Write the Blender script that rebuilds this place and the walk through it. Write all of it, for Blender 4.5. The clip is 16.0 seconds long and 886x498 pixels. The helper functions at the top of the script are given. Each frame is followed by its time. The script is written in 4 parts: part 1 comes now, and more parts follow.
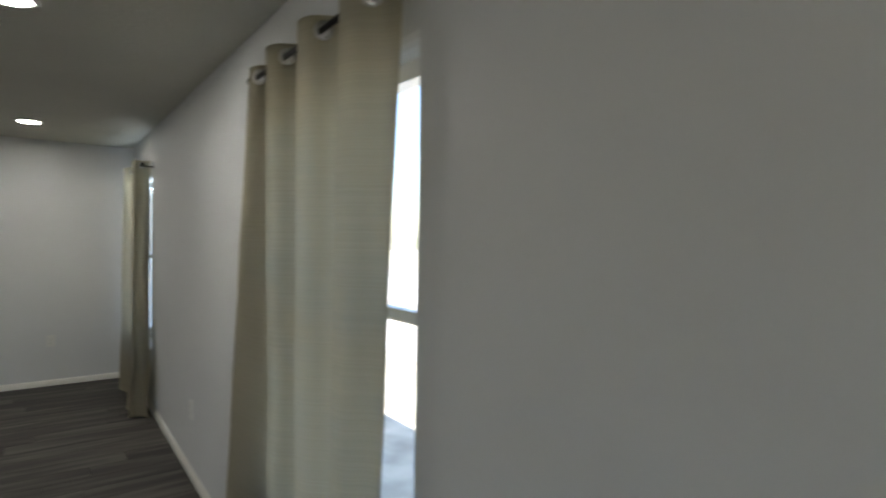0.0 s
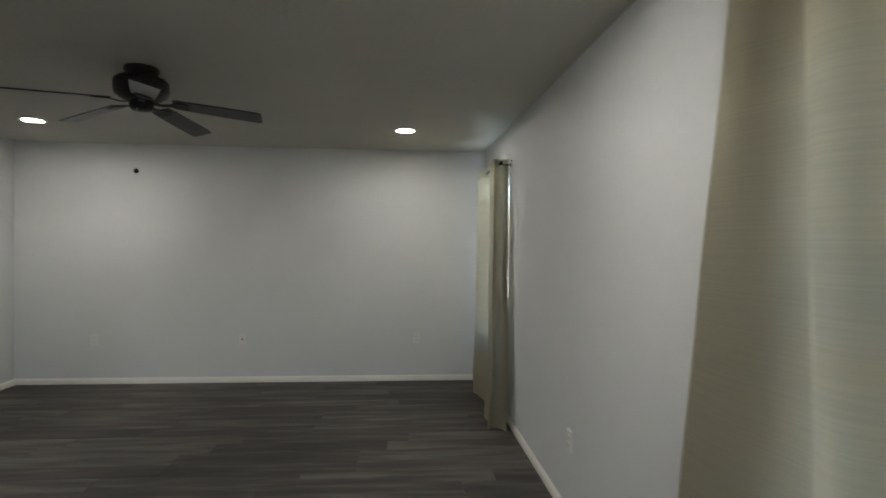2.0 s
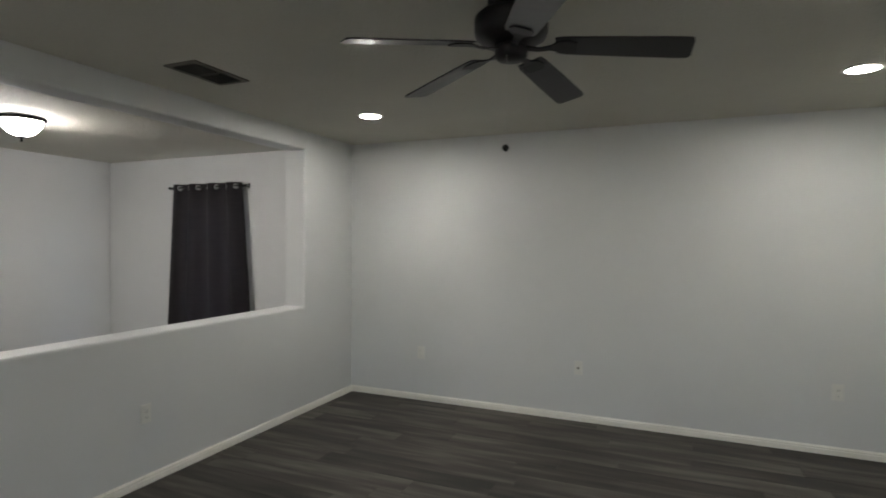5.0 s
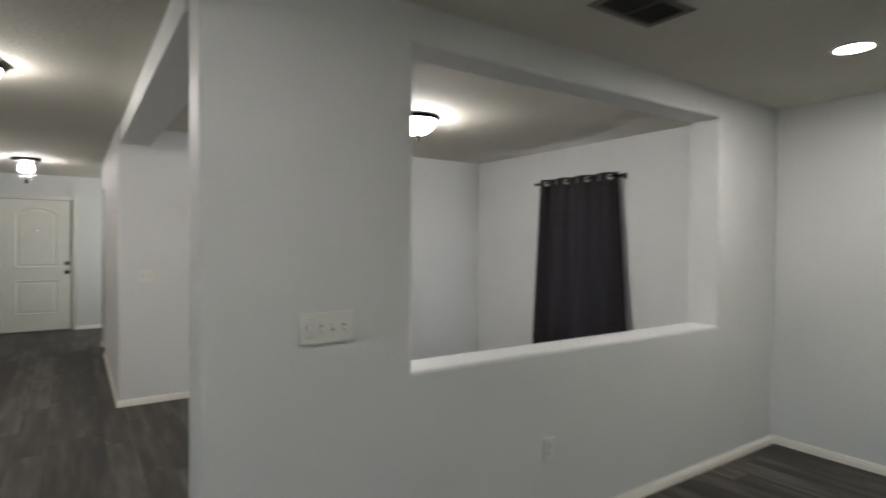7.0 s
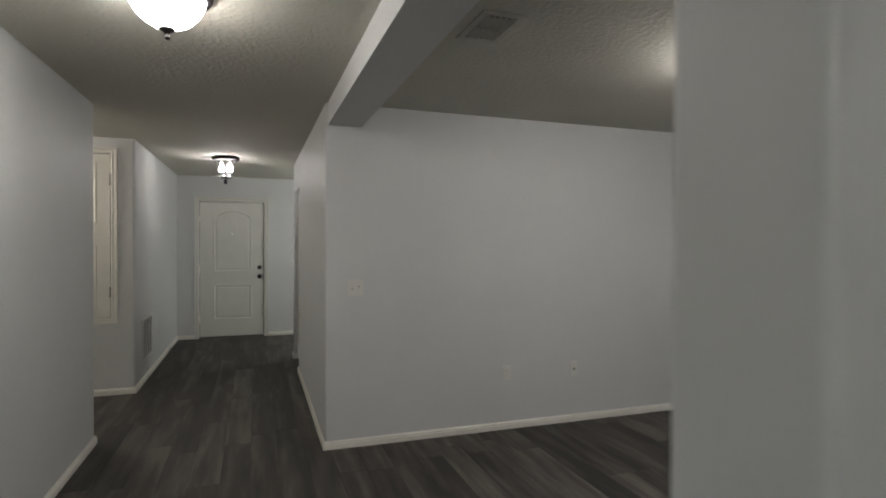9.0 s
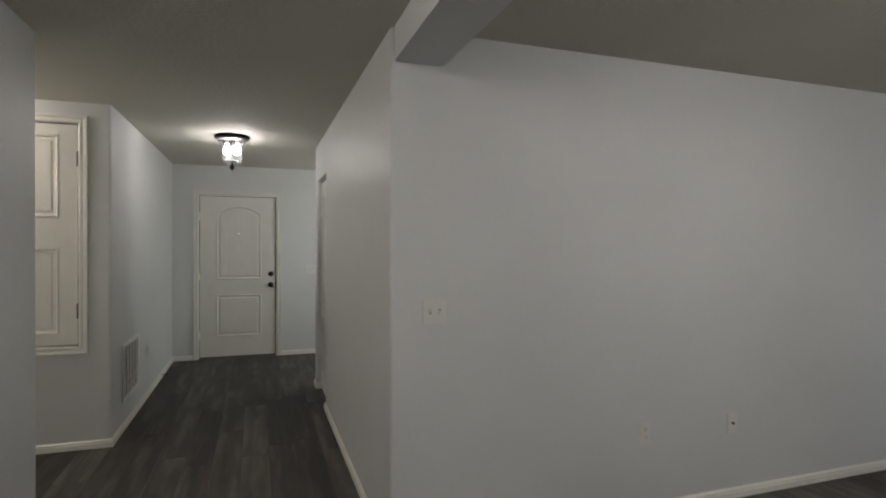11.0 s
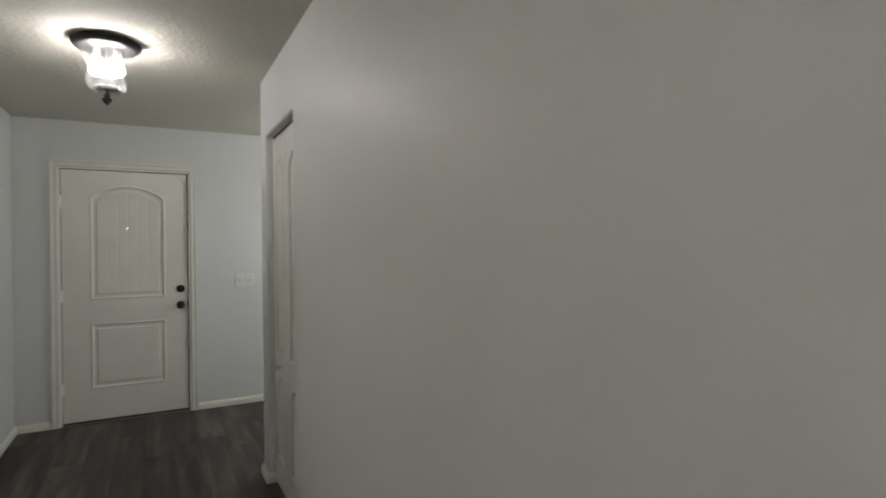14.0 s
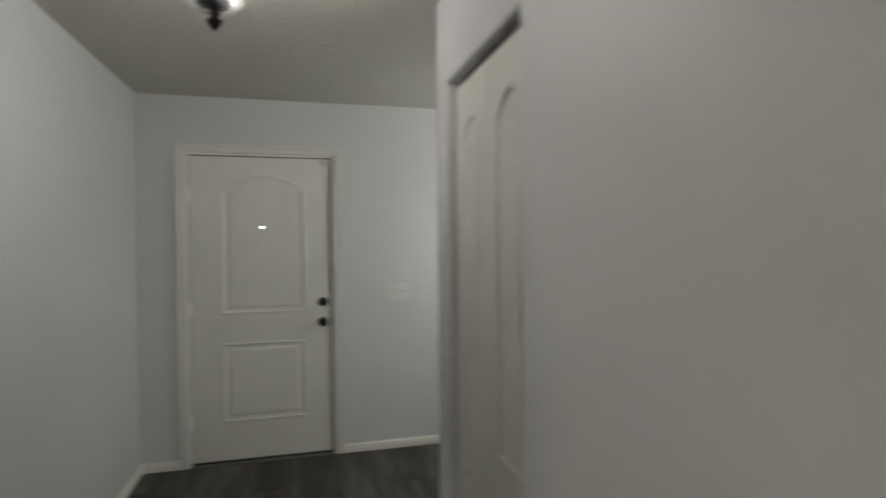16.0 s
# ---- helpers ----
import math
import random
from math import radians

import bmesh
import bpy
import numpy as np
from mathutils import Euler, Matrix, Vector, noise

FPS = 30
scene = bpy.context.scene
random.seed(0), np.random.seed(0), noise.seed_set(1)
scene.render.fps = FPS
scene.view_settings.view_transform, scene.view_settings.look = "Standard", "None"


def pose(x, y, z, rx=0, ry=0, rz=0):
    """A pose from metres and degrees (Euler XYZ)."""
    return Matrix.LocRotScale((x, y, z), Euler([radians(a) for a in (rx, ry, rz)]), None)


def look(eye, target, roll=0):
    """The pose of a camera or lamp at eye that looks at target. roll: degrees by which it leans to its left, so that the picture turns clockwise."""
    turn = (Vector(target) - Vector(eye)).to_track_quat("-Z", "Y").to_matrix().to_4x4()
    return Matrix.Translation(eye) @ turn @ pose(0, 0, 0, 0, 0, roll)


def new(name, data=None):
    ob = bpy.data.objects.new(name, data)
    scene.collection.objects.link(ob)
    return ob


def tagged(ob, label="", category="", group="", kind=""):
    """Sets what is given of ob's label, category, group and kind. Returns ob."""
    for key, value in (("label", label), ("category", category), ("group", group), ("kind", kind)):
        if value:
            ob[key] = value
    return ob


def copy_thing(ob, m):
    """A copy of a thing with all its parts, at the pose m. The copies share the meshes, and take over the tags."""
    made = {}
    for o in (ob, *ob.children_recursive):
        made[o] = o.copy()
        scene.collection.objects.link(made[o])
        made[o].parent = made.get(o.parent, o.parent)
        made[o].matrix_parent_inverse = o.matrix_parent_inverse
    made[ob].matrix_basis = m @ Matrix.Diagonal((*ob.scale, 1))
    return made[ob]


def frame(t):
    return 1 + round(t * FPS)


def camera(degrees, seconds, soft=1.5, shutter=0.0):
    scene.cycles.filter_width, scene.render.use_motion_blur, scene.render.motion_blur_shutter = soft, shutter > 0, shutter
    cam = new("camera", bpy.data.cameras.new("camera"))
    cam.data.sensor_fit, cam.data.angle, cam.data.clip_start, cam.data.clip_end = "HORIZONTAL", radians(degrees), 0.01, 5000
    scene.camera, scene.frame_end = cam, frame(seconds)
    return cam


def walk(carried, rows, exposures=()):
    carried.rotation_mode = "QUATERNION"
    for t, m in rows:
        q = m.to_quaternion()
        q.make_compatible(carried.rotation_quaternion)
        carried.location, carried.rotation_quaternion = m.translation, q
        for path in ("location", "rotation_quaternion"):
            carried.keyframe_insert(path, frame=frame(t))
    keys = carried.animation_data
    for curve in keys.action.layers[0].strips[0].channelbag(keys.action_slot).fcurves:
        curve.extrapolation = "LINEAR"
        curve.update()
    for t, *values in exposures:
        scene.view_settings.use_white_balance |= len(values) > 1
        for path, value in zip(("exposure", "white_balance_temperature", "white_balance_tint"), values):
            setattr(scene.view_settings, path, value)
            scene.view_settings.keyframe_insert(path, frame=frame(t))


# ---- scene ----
cam = camera(78.2, 16.0, 1.8, 0.5)
PATH = [
    (0, (0.604, -0.182, 1.539), (1.78, 1.435, 1.498), 0.9),
    (0.5, (0.502, 0.002, 1.489), (1.441, 1.768, 1.463), 1.1),
    (1, (0.478, 0.249, 1.478), (1.111, 2.146, 1.45), 0.8),
    (1.5, (0.488, 0.459, 1.485), (0.816, 2.432, 1.448), 0.6),
    (2, (0.417, 0.706, 1.477), (0.588, 2.699, 1.451), 0.6),
    (2.5, (0.301, 0.904, 1.461), (0.384, 2.902, 1.441), 0.4),
    (3, (0.224, 1.185, 1.478), (0.137, 3.183, 1.448), 0.2),
    (3.5, (0.127, 1.379, 1.479), (-0.2, 3.352, 1.45), 0.2),
    (4, (-0.085, 1.548, 1.495), (-0.637, 3.47, 1.465), 0.3),
    (4.2, (-0.16, 1.612, 1.509), (-0.762, 3.519, 1.476), 0.4),
    (6.3, (-0.959, 2.196, 1.458), (-2.284, 3.694, 1.439), 0.4),
    (6.5, (-1.077, 2.221, 1.452), (-2.517, 3.609, 1.428), 0.5),
    (7, (-1.447, 2.247, 1.47), (-3.103, 3.369, 1.438), 0.4),
    (7.5, (-1.87, 2.157, 1.464), (-3.651, 3.065, 1.431), 0.3),
    (8, (-2.239, 2.117, 1.461), (-4.075, 2.91, 1.431), 0.3),
    (8.5, (-2.638, 2.158, 1.481), (-4.509, 2.863, 1.451), 0.1),
    (9, (-3.037, 2.099, 1.468), (-4.928, 2.75, 1.443), 0.3),
    (9.2, (-3.179, 2.103, 1.44), (-5.076, 2.736, 1.432), 0.4),
    (11.3, (-4.747, 1.965, 1.456), (-6.637, 2.619, 1.437), 0.1),
    (11.5, (-4.921, 1.945, 1.466), (-6.808, 2.605, 1.443), 0.0),
    (12, (-5.326, 1.827, 1.472), (-7.209, 2.5, 1.45), 0.1),
    (12.5, (-5.678, 1.798, 1.45), (-7.551, 2.5, 1.425), 0.0),
    (13, (-6.037, 1.865, 1.476), (-7.891, 2.615, 1.442), -0.4),
    (13.5, (-6.383, 1.9, 1.457), (-8.21, 2.714, 1.434), -0.3),
    (14, (-6.702, 1.978, 1.421), (-8.472, 2.909, 1.407), -0.5),
    (14.5, (-7.05, 2.076, 1.404), (-8.804, 3.037, 1.396), -0.6),
    (15, (-7.43, 2.101, 1.386), (-9.186, 3.058, 1.389), -0.6),
    (15.5, (-7.759, 2.069, 1.385), (-9.534, 2.99, 1.394), -0.8),
    (16, (-8.066, 2.023, 1.478), (-10.002, 2.524, 1.449), -0.5),
]
EXPOSURES = [(0.0, 2.3), (0.5, 1.88), (1.0, 2.36), (1.5, 2.34), (2.0, 2.5), (3.0, 2.48), (3.5, 2.54), (4.2, 2.65), (6.3, 2.75), (7.0, 2.85), (8.0, 2.60), (8.5, 2.47), (9.0, 2.24), (9.2, 2.24), (11.3, 2.35), (12.5, 2.42), (14.5, 2.44), (16.0, 2.30)]
walk(cam, [(t, look(eye, target, roll)) for t, eye, target, roll in PATH], EXPOSURES)

# ---- light ----
world = bpy.data.worlds.new("sky_world")
scene.world = world
world.use_nodes = True
wn = world.node_tree
sky = wn.nodes.new("ShaderNodeTexSky")
sky.sky_type = "NISHITA"
sky.sun_disc = False
sky.sun_elevation = radians(58)
sky.sun_rotation = radians(270)
wn.nodes["Background"].inputs["Strength"].default_value = 0.15
wn.links.new(sky.outputs[0], wn.nodes["Background"].inputs["Color"])

sun = new("sun", bpy.data.lights.new("sun", "SUN"))
sun.data.energy, sun.data.angle, sun.data.color = 5.0, radians(0.6), (1.0, 0.95, 0.88)
az, el = radians(270), radians(58)
sun.matrix_world = look((Vector((math.sin(az) * math.cos(el), math.cos(az) * math.cos(el), math.sin(el))) * 30)[:], (0, 0, 0))

DOWNLIGHT, BOWL_GLOW, BULB_GLOW = 39.0, 10.2, 27.5
day = new("window_daylight", bpy.data.lights.new("window_daylight", "AREA"))
day.data.shape, day.data.size, day.data.size_y = "RECTANGLE", 0.64, 0.16
day.data.energy, day.data.color = 0.55, (0.66, 0.84, 1.0)
day.matrix_world = look((1.40, 5.70, 1.90), (1.27, 5.70, 2.44))
# unseen lamp added north of the foyer, aimed to brighten the front wall
foyer_fill = new("foyer_daylight", bpy.data.lights.new("foyer_daylight", "AREA"))
foyer_fill.data.shape, foyer_fill.data.size, foyer_fill.data.size_y = "RECTANGLE", 0.48, 0.74
foyer_fill.data.energy, foyer_fill.data.color = 2.9, (0.98, 1.0, 0.95)
foyer_fill.matrix_world = look((-11.0, 4.19, 1.64), (-11.93, 2.7, 1.3))
# unseen lamp added in the south wall to brighten the living room
south_fill = new("patio_daylight", bpy.data.lights.new("patio_daylight", "AREA"))
south_fill.data.shape, south_fill.data.size, south_fill.data.size_y = "RECTANGLE", 1.7, 1.9
south_fill.data.energy, south_fill.data.color = 0.4, (0.90, 0.95, 1.0)
south_fill.matrix_world = look((-1.0, -2.34, 1.05), (-1.0, 3.0, 1.05))

dining_day = new("dining_daylight", bpy.data.lights.new("dining_daylight", "AREA"))
dining_day.data.shape, dining_day.data.size, dining_day.data.size_y = "RECTANGLE", 0.76, 1.4
dining_day.data.energy, dining_day.data.color = 0.9, (0.55, 0.74, 1.0)
dining_day.matrix_world = look((-5.23, 6.53, 1.27), (-5.23, 3.0, 1.27))

# ---- materials ----


def material(name, color, rough=0.6, metal=0.0, vary=0.06, scale=6.0, bump=0.0, bump_scale=200.0, stretch=(1, 1, 1), spec=0.5):
    m = bpy.data.materials.new(name)
    m.use_nodes = True
    t = m.node_tree
    b = t.nodes["Principled BSDF"]
    b.inputs["Metallic"].default_value = metal
    b.inputs["Specular IOR Level"].default_value = spec
    co = t.nodes.new("ShaderNodeTexCoord")
    mp = t.nodes.new("ShaderNodeMapping")
    mp.inputs["Scale"].default_value = stretch
    t.links.new(co.outputs["Object"], mp.inputs["Vector"])
    n1 = t.nodes.new("ShaderNodeTexNoise")
    n1.inputs["Scale"].default_value, n1.inputs["Detail"].default_value = scale, 5
    t.links.new(mp.outputs[0], n1.inputs["Vector"])
    ramp = t.nodes.new("ShaderNodeValToRGB")
    lo = [max(0, c * (1 - vary)) for c in color]
    hi = [min(1, c * (1 + vary)) for c in color]
    ramp.color_ramp.elements[0].position, ramp.color_ramp.elements[1].position = 0.3, 0.7
    ramp.color_ramp.elements[0].color, ramp.color_ramp.elements[1].color = (*lo, 1), (*hi, 1)
    t.links.new(n1.outputs["Fac"], ramp.inputs[0])
    t.links.new(ramp.outputs[0], b.inputs["Base Color"])
    mr = t.nodes.new("ShaderNodeMapRange")
    mr.inputs["To Min"].default_value, mr.inputs["To Max"].default_value = max(0.02, rough - 0.08), min(1, rough + 0.08)
    t.links.new(n1.outputs["Fac"], mr.inputs["Value"])
    t.links.new(mr.outputs[0], b.inputs["Roughness"])
    if bump:
        n2 = t.nodes.new("ShaderNodeTexNoise")
        n2.inputs["Scale"].default_value, n2.inputs["Detail"].default_value = bump_scale, 3
        t.links.new(mp.outputs[0], n2.inputs["Vector"])
        bp = t.nodes.new("ShaderNodeBump")
        bp.inputs["Strength"].default_value, bp.inputs["Distance"].default_value = bump, 0.002
        t.links.new(n2.outputs["Fac"], bp.inputs["Height"])
        t.links.new(bp.outputs[0], b.inputs["Normal"])
    return m


def ceiling_material():
    """Knockdown plaster: flat splatter islands with sharp edges."""
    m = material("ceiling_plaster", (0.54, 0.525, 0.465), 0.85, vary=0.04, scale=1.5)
    t = m.node_tree
    co = t.nodes.new("ShaderNodeTexCoord")
    n = t.nodes.new("ShaderNodeTexNoise")
    n.inputs["Scale"].default_value, n.inputs["Detail"].default_value = 34, 3
    t.links.new(co.outputs["Object"], n.inputs["Vector"])
    r = t.nodes.new("ShaderNodeValToRGB")
    r.color_ramp.elements[0].position, r.color_ramp.elements[1].position = 0.48, 0.56
    t.links.new(n.outputs["Fac"], r.inputs[0])
    bp = t.nodes.new("ShaderNodeBump")
    bp.inputs["Strength"].default_value, bp.inputs["Distance"].default_value = 0.42, 0.003
    t.links.new(r.outputs[0], bp.inputs["Height"])
    t.links.new(bp.outputs[0], t.nodes["Principled BSDF"].inputs["Normal"])
    return m


def plank_material():
    """Grey-brown vinyl plank: per-plank tone, long grain streaks along x, soft sheen."""
    m = bpy.data.materials.new("vinyl_plank")
    m.use_nodes = True
    t = m.node_tree
    b = t.nodes["Principled BSDF"]
    b.inputs["Specular IOR Level"].default_value = 0.36
    info = t.nodes.new("ShaderNodeObjectInfo")
    geo = t.nodes.new("ShaderNodeNewGeometry")
    add = t.nodes.new("ShaderNodeMath")
    t.links.new(info.outputs["Random"], add.inputs[0])
    t.links.new(geo.outputs["Random Per Island"], add.inputs[1])
    fr = t.nodes.new("ShaderNodeMath")
    fr.operation = "FRACT"
    t.links.new(add.outputs[0], fr.inputs[0])
    mul = t.nodes.new("ShaderNodeMath")
    mul.operation = "MULTIPLY"
    mul.inputs[1].default_value = 37.0
    t.links.new(fr.outputs[0], mul.inputs[0])
    comb = t.nodes.new("ShaderNodeCombineXYZ")
    t.links.new(mul.outputs[0], comb.inputs[2])
    vadd = t.nodes.new("ShaderNodeVectorMath")
    t.links.new(geo.outputs["Position"], vadd.inputs[0])
    t.links.new(comb.outputs[0], vadd.inputs[1])
    mp = t.nodes.new("ShaderNodeMapping")
    mp.inputs["Scale"].default_value = (0.9, 7.5, 1)
    t.links.new(vadd.outputs[0], mp.inputs["Vector"])
    n1 = t.nodes.new("ShaderNodeTexNoise")
    n1.inputs["Scale"].default_value, n1.inputs["Detail"].default_value, n1.inputs["Roughness"].default_value = 1.6, 3, 0.5
    t.links.new(mp.outputs[0], n1.inputs["Vector"])
    mp2 = t.nodes.new("ShaderNodeMapping")
    mp2.inputs["Scale"].default_value = (4, 160, 1)
    t.links.new(vadd.outputs[0], mp2.inputs["Vector"])
    n2 = t.nodes.new("ShaderNodeTexNoise")
    n2.inputs["Scale"].default_value, n2.inputs["Detail"].default_value = 1.5, 3
    t.links.new(mp2.outputs[0], n2.inputs["Vector"])
    mix = t.nodes.new("ShaderNodeMath")
    mix.operation = "MULTIPLY_ADD"
    mix.inputs[1].default_value = 0.03
    t.links.new(n2.outputs["Fac"], mix.inputs[0])
    t.links.new(n1.outputs["Fac"], mix.inputs[2])
    mix2 = t.nodes.new("ShaderNodeMath")
    mix2.operation = "MULTIPLY_ADD"
    mix2.inputs[1].default_value = 0.20
    t.links.new(fr.outputs[0], mix2.inputs[0])
    t.links.new(mix.outputs[0], mix2.inputs[2])
    ramp = t.nodes.new("ShaderNodeValToRGB")
    e = ramp.color_ramp.elements
    e[0].position, e[0].color = 0.44, (0.027, 0.0245, 0.022, 1)
    e[1].position, e[1].color = 0.87, (0.140, 0.127, 0.112, 1)
    mid = e.new(0.62)
    mid.color = (0.062, 0.055, 0.048, 1)
    t.links.new(mix2.outputs[0], ramp.inputs[0])
    t.links.new(ramp.outputs[0], b.inputs["Base Color"])
    mr = t.nodes.new("ShaderNodeMapRange")
    mr.inputs["To Min"].default_value, mr.inputs["To Max"].default_value = 0.50, 0.72
    t.links.new(n1.outputs["Fac"], mr.inputs["Value"])
    t.links.new(mr.outputs[0], b.inputs["Roughness"])
    bp = t.nodes.new("ShaderNodeBump")
    bp.inputs["Strength"].default_value, bp.inputs["Distance"].default_value = 0.25, 0.001
    t.links.new(n2.outputs["Fac"], bp.inputs["Height"])
    t.links.new(bp.outputs[0], b.inputs["Normal"])
    return m


def cloth_material(name, color, through_color, share, weave):
    """Woven cloth that lets part of the light through, with slubs along the weft."""
    m = bpy.data.materials.new(name)
    m.use_nodes = True
    t = m.node_tree
    b = t.nodes["Principled BSDF"]
    out = t.nodes["Material Output"]
    co = t.nodes.new("ShaderNodeTexCoord")
    mp = t.nodes.new("ShaderNodeMapping")
    mp.inputs["Scale"].default_value = (0.5, 0.5, 60)
    t.links.new(co.outputs["Object"], mp.inputs["Vector"])
    n = t.nodes.new("ShaderNodeTexNoise")
    n.inputs["Scale"].default_value, n.inputs["Detail"].default_value = 3, 4
    t.links.new(mp.outputs[0], n.inputs["Vector"])
    ramp = t.nodes.new("ShaderNodeValToRGB")
    ramp.color_ramp.elements[0].position, ramp.color_ramp.elements[1].position = 0.3, 0.7
    ramp.color_ramp.elements[0].color = (*[c * (1 - weave) for c in color], 1)
    ramp.color_ramp.elements[1].color = (*[min(1, c * (1 + weave)) for c in color], 1)
    t.links.new(n.outputs["Fac"], ramp.inputs[0])
    t.links.new(ramp.outputs[0], b.inputs["Base Color"])
    b.inputs["Roughness"].default_value = 0.85
    b.inputs["Specular IOR Level"].default_value = 0.25
    bp = t.nodes.new("ShaderNodeBump")
    bp.inputs["Strength"].default_value, bp.inputs["Distance"].default_value = 0.3, 0.001
    t.links.new(n.outputs["Fac"], bp.inputs["Height"])
    t.links.new(bp.outputs[0], b.inputs["Normal"])
    tr = t.nodes.new("ShaderNodeBsdfTranslucent")
    r2 = t.nodes.new("ShaderNodeValToRGB")
    r2.color_ramp.elements[0].position, r2.color_ramp.elements[1].position = 0.25, 0.75
    r2.color_ramp.elements[0].color = (*[c * 0.93 for c in through_color], 1)
    r2.color_ramp.elements[1].color = (*[min(1, c * 1.07) for c in through_color], 1)
    t.links.new(n.outputs["Fac"], r2.inputs[0])
    t.links.new(r2.outputs[0], tr.inputs["Color"])
    mx = t.nodes.new("ShaderNodeMixShader")
    mx.inputs[0].default_value = share
    t.links.new(b.outputs[0], mx.inputs[1])
    t.links.new(tr.outputs[0], mx.inputs[2])
    t.links.new(mx.outputs[0], out.inputs["Surface"])
    return m


def glow_material(name, color, strength):
    m = bpy.data.materials.new(name)
    m.use_nodes = True
    b = m.node_tree.nodes["Principled BSDF"]
    b.inputs["Base Color"].default_value = (0.9, 0.9, 0.88, 1)
    b.inputs["Roughness"].default_value = 0.35
    b.inputs["Emission Color"].default_value = (*color, 1)
    b.inputs["Emission Strength"].default_value = strength
    return m


def thin_glass(name, tint=(1, 1, 1), gloss=0.08):
    m = bpy.data.materials.new(name)
    m.use_nodes = True
    t = m.node_tree
    tr = t.nodes.new("ShaderNodeBsdfTransparent")
    tr.inputs["Color"].default_value = (*tint, 1)
    gl = t.nodes.new("ShaderNodeBsdfGlossy")
    gl.inputs["Roughness"].default_value = 0.03
    mx = t.nodes.new("ShaderNodeMixShader")
    mx.inputs[0].default_value = gloss
    t.links.new(tr.outputs[0], mx.inputs[1])
    t.links.new(gl.outputs[0], mx.inputs[2])
    t.links.new(mx.outputs[0], t.nodes["Material Output"].inputs["Surface"])
    return m


WALL = material("grey_wall_paint", (0.640, 0.645, 0.643), 0.50, vary=0.03, scale=1.3, bump=0.12, bump_scale=260, spec=0.42)
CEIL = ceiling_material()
TRIM = material("white_trim_paint", (0.80, 0.78, 0.72), 0.38, vary=0.03, scale=9)
DOORPAINT = material("white_door_paint", (0.70, 0.69, 0.64), 0.36, vary=0.03, scale=5, bump=0.05, bump_scale=90)
PLATE = material("ivory_plate_plastic", (0.70, 0.695, 0.66), 0.35, vary=0.02, scale=20)
SLOTGREY = material("shaded_slot_grey", (0.35, 0.34, 0.32), 0.6)
SLOT = material("dark_slot", (0.05, 0.05, 0.05), 0.6)
PLANK = plank_material()
SUBFLOOR = material("dark_underlay", (0.03, 0.03, 0.03), 0.9)
BRONZE = material("oil_rubbed_bronze", (0.009, 0.007, 0.0075), 0.5, metal=0.3, vary=0.25, scale=30)
FANWOOD = material("dark_fan_blade", (0.009, 0.007, 0.008), 0.36, spec=0.5, vary=0.35, scale=4, stretch=(1, 8, 1))
CREAM = cloth_material("cream_linen", (0.56, 0.50, 0.365), (0.33, 0.335, 0.285), 0.42, 0.045)
DARKCLOTH = cloth_material("charcoal_blackout_cloth", (0.050, 0.044, 0.047), (0.01, 0.01, 0.01), 0.005, 0.1)
STEEL = material("brushed_steel", (0.60, 0.60, 0.58), 0.3, metal=1.0, vary=0.08, scale=40)
HINGE = material("satin_nickel_hinge", (0.11, 0.105, 0.092), 0.45, metal=0.6, vary=0.1, scale=40)
VENTMETAL = material("white_vent_enamel", (0.74, 0.73, 0.70), 0.4, vary=0.03, scale=15)
VENTGREY = material("dusty_grey_vent", (0.12, 0.11, 0.10), 0.6, vary=0.15, scale=25)
VENTCEIL = material("ceiling_coloured_enamel", (0.47, 0.455, 0.41), 0.6, vary=0.08, scale=15)
VENT_DUST_SHADE = material("dust_and_shade_brown_enamel", (0.17, 0.155, 0.135), 0.7, vary=0.2, scale=18)
# near-black sheets that stand in for the shade inside the ducts
DUCT_SHADE = material("duct_shade_black", (0.012, 0.012, 0.012), 0.9)
VINYL = material("white_window_vinyl", (0.78, 0.79, 0.80), 0.4, vary=0.02, scale=10)
GLASS = thin_glass("window_glass")
LENS = glow_material("downlight_lens_glow", (0.985, 0.96, 0.89), DOWNLIGHT)
LENS_UNSEEN = glow_material("unseen_downlight_lens_glow", (1.0, 0.98, 0.94), 0.58 * DOWNLIGHT)
BOWL = glow_material("alabaster_bowl_glow", (1.0, 0.945, 0.89), BOWL_GLOW)
BOWL_ADDED = glow_material("added_passage_bowl_glow", (1.0, 0.90, 0.79), 1.75 * BOWL_GLOW)
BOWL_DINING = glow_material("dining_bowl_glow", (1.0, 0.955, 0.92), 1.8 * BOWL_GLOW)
BULB = glow_material("bulb_glow", (1.0, 0.95, 0.93), BULB_GLOW)
# the daylight behind the peephole is put into its lens as emission
PEEP = glow_material("peephole_daylight_glow", (0.95, 1.0, 1.0), 3.0)
CLEAR = thin_glass("clear_shade_glass", (0.93, 0.93, 0.93), 0.05)
ct = CLEAR.node_tree
# darker tint along ten lobes, put into the glass to throw light streaks
lobe_co, lobe_xyz = ct.nodes.new("ShaderNodeTexCoord"), ct.nodes.new("ShaderNodeSeparateXYZ")
ct.links.new(lobe_co.outputs["Object"], lobe_xyz.inputs[0])
turn_node, wave_node, tint_node = (ct.nodes.new("ShaderNodeMath") for _ in range(3))
turn_node.operation, wave_node.operation, tint_node.operation = "ARCTAN2", "MULTIPLY", "COSINE"
ct.links.new(lobe_xyz.outputs[1], turn_node.inputs[0])
ct.links.new(lobe_xyz.outputs[0], turn_node.inputs[1])
ct.links.new(turn_node.outputs[0], wave_node.inputs[0])
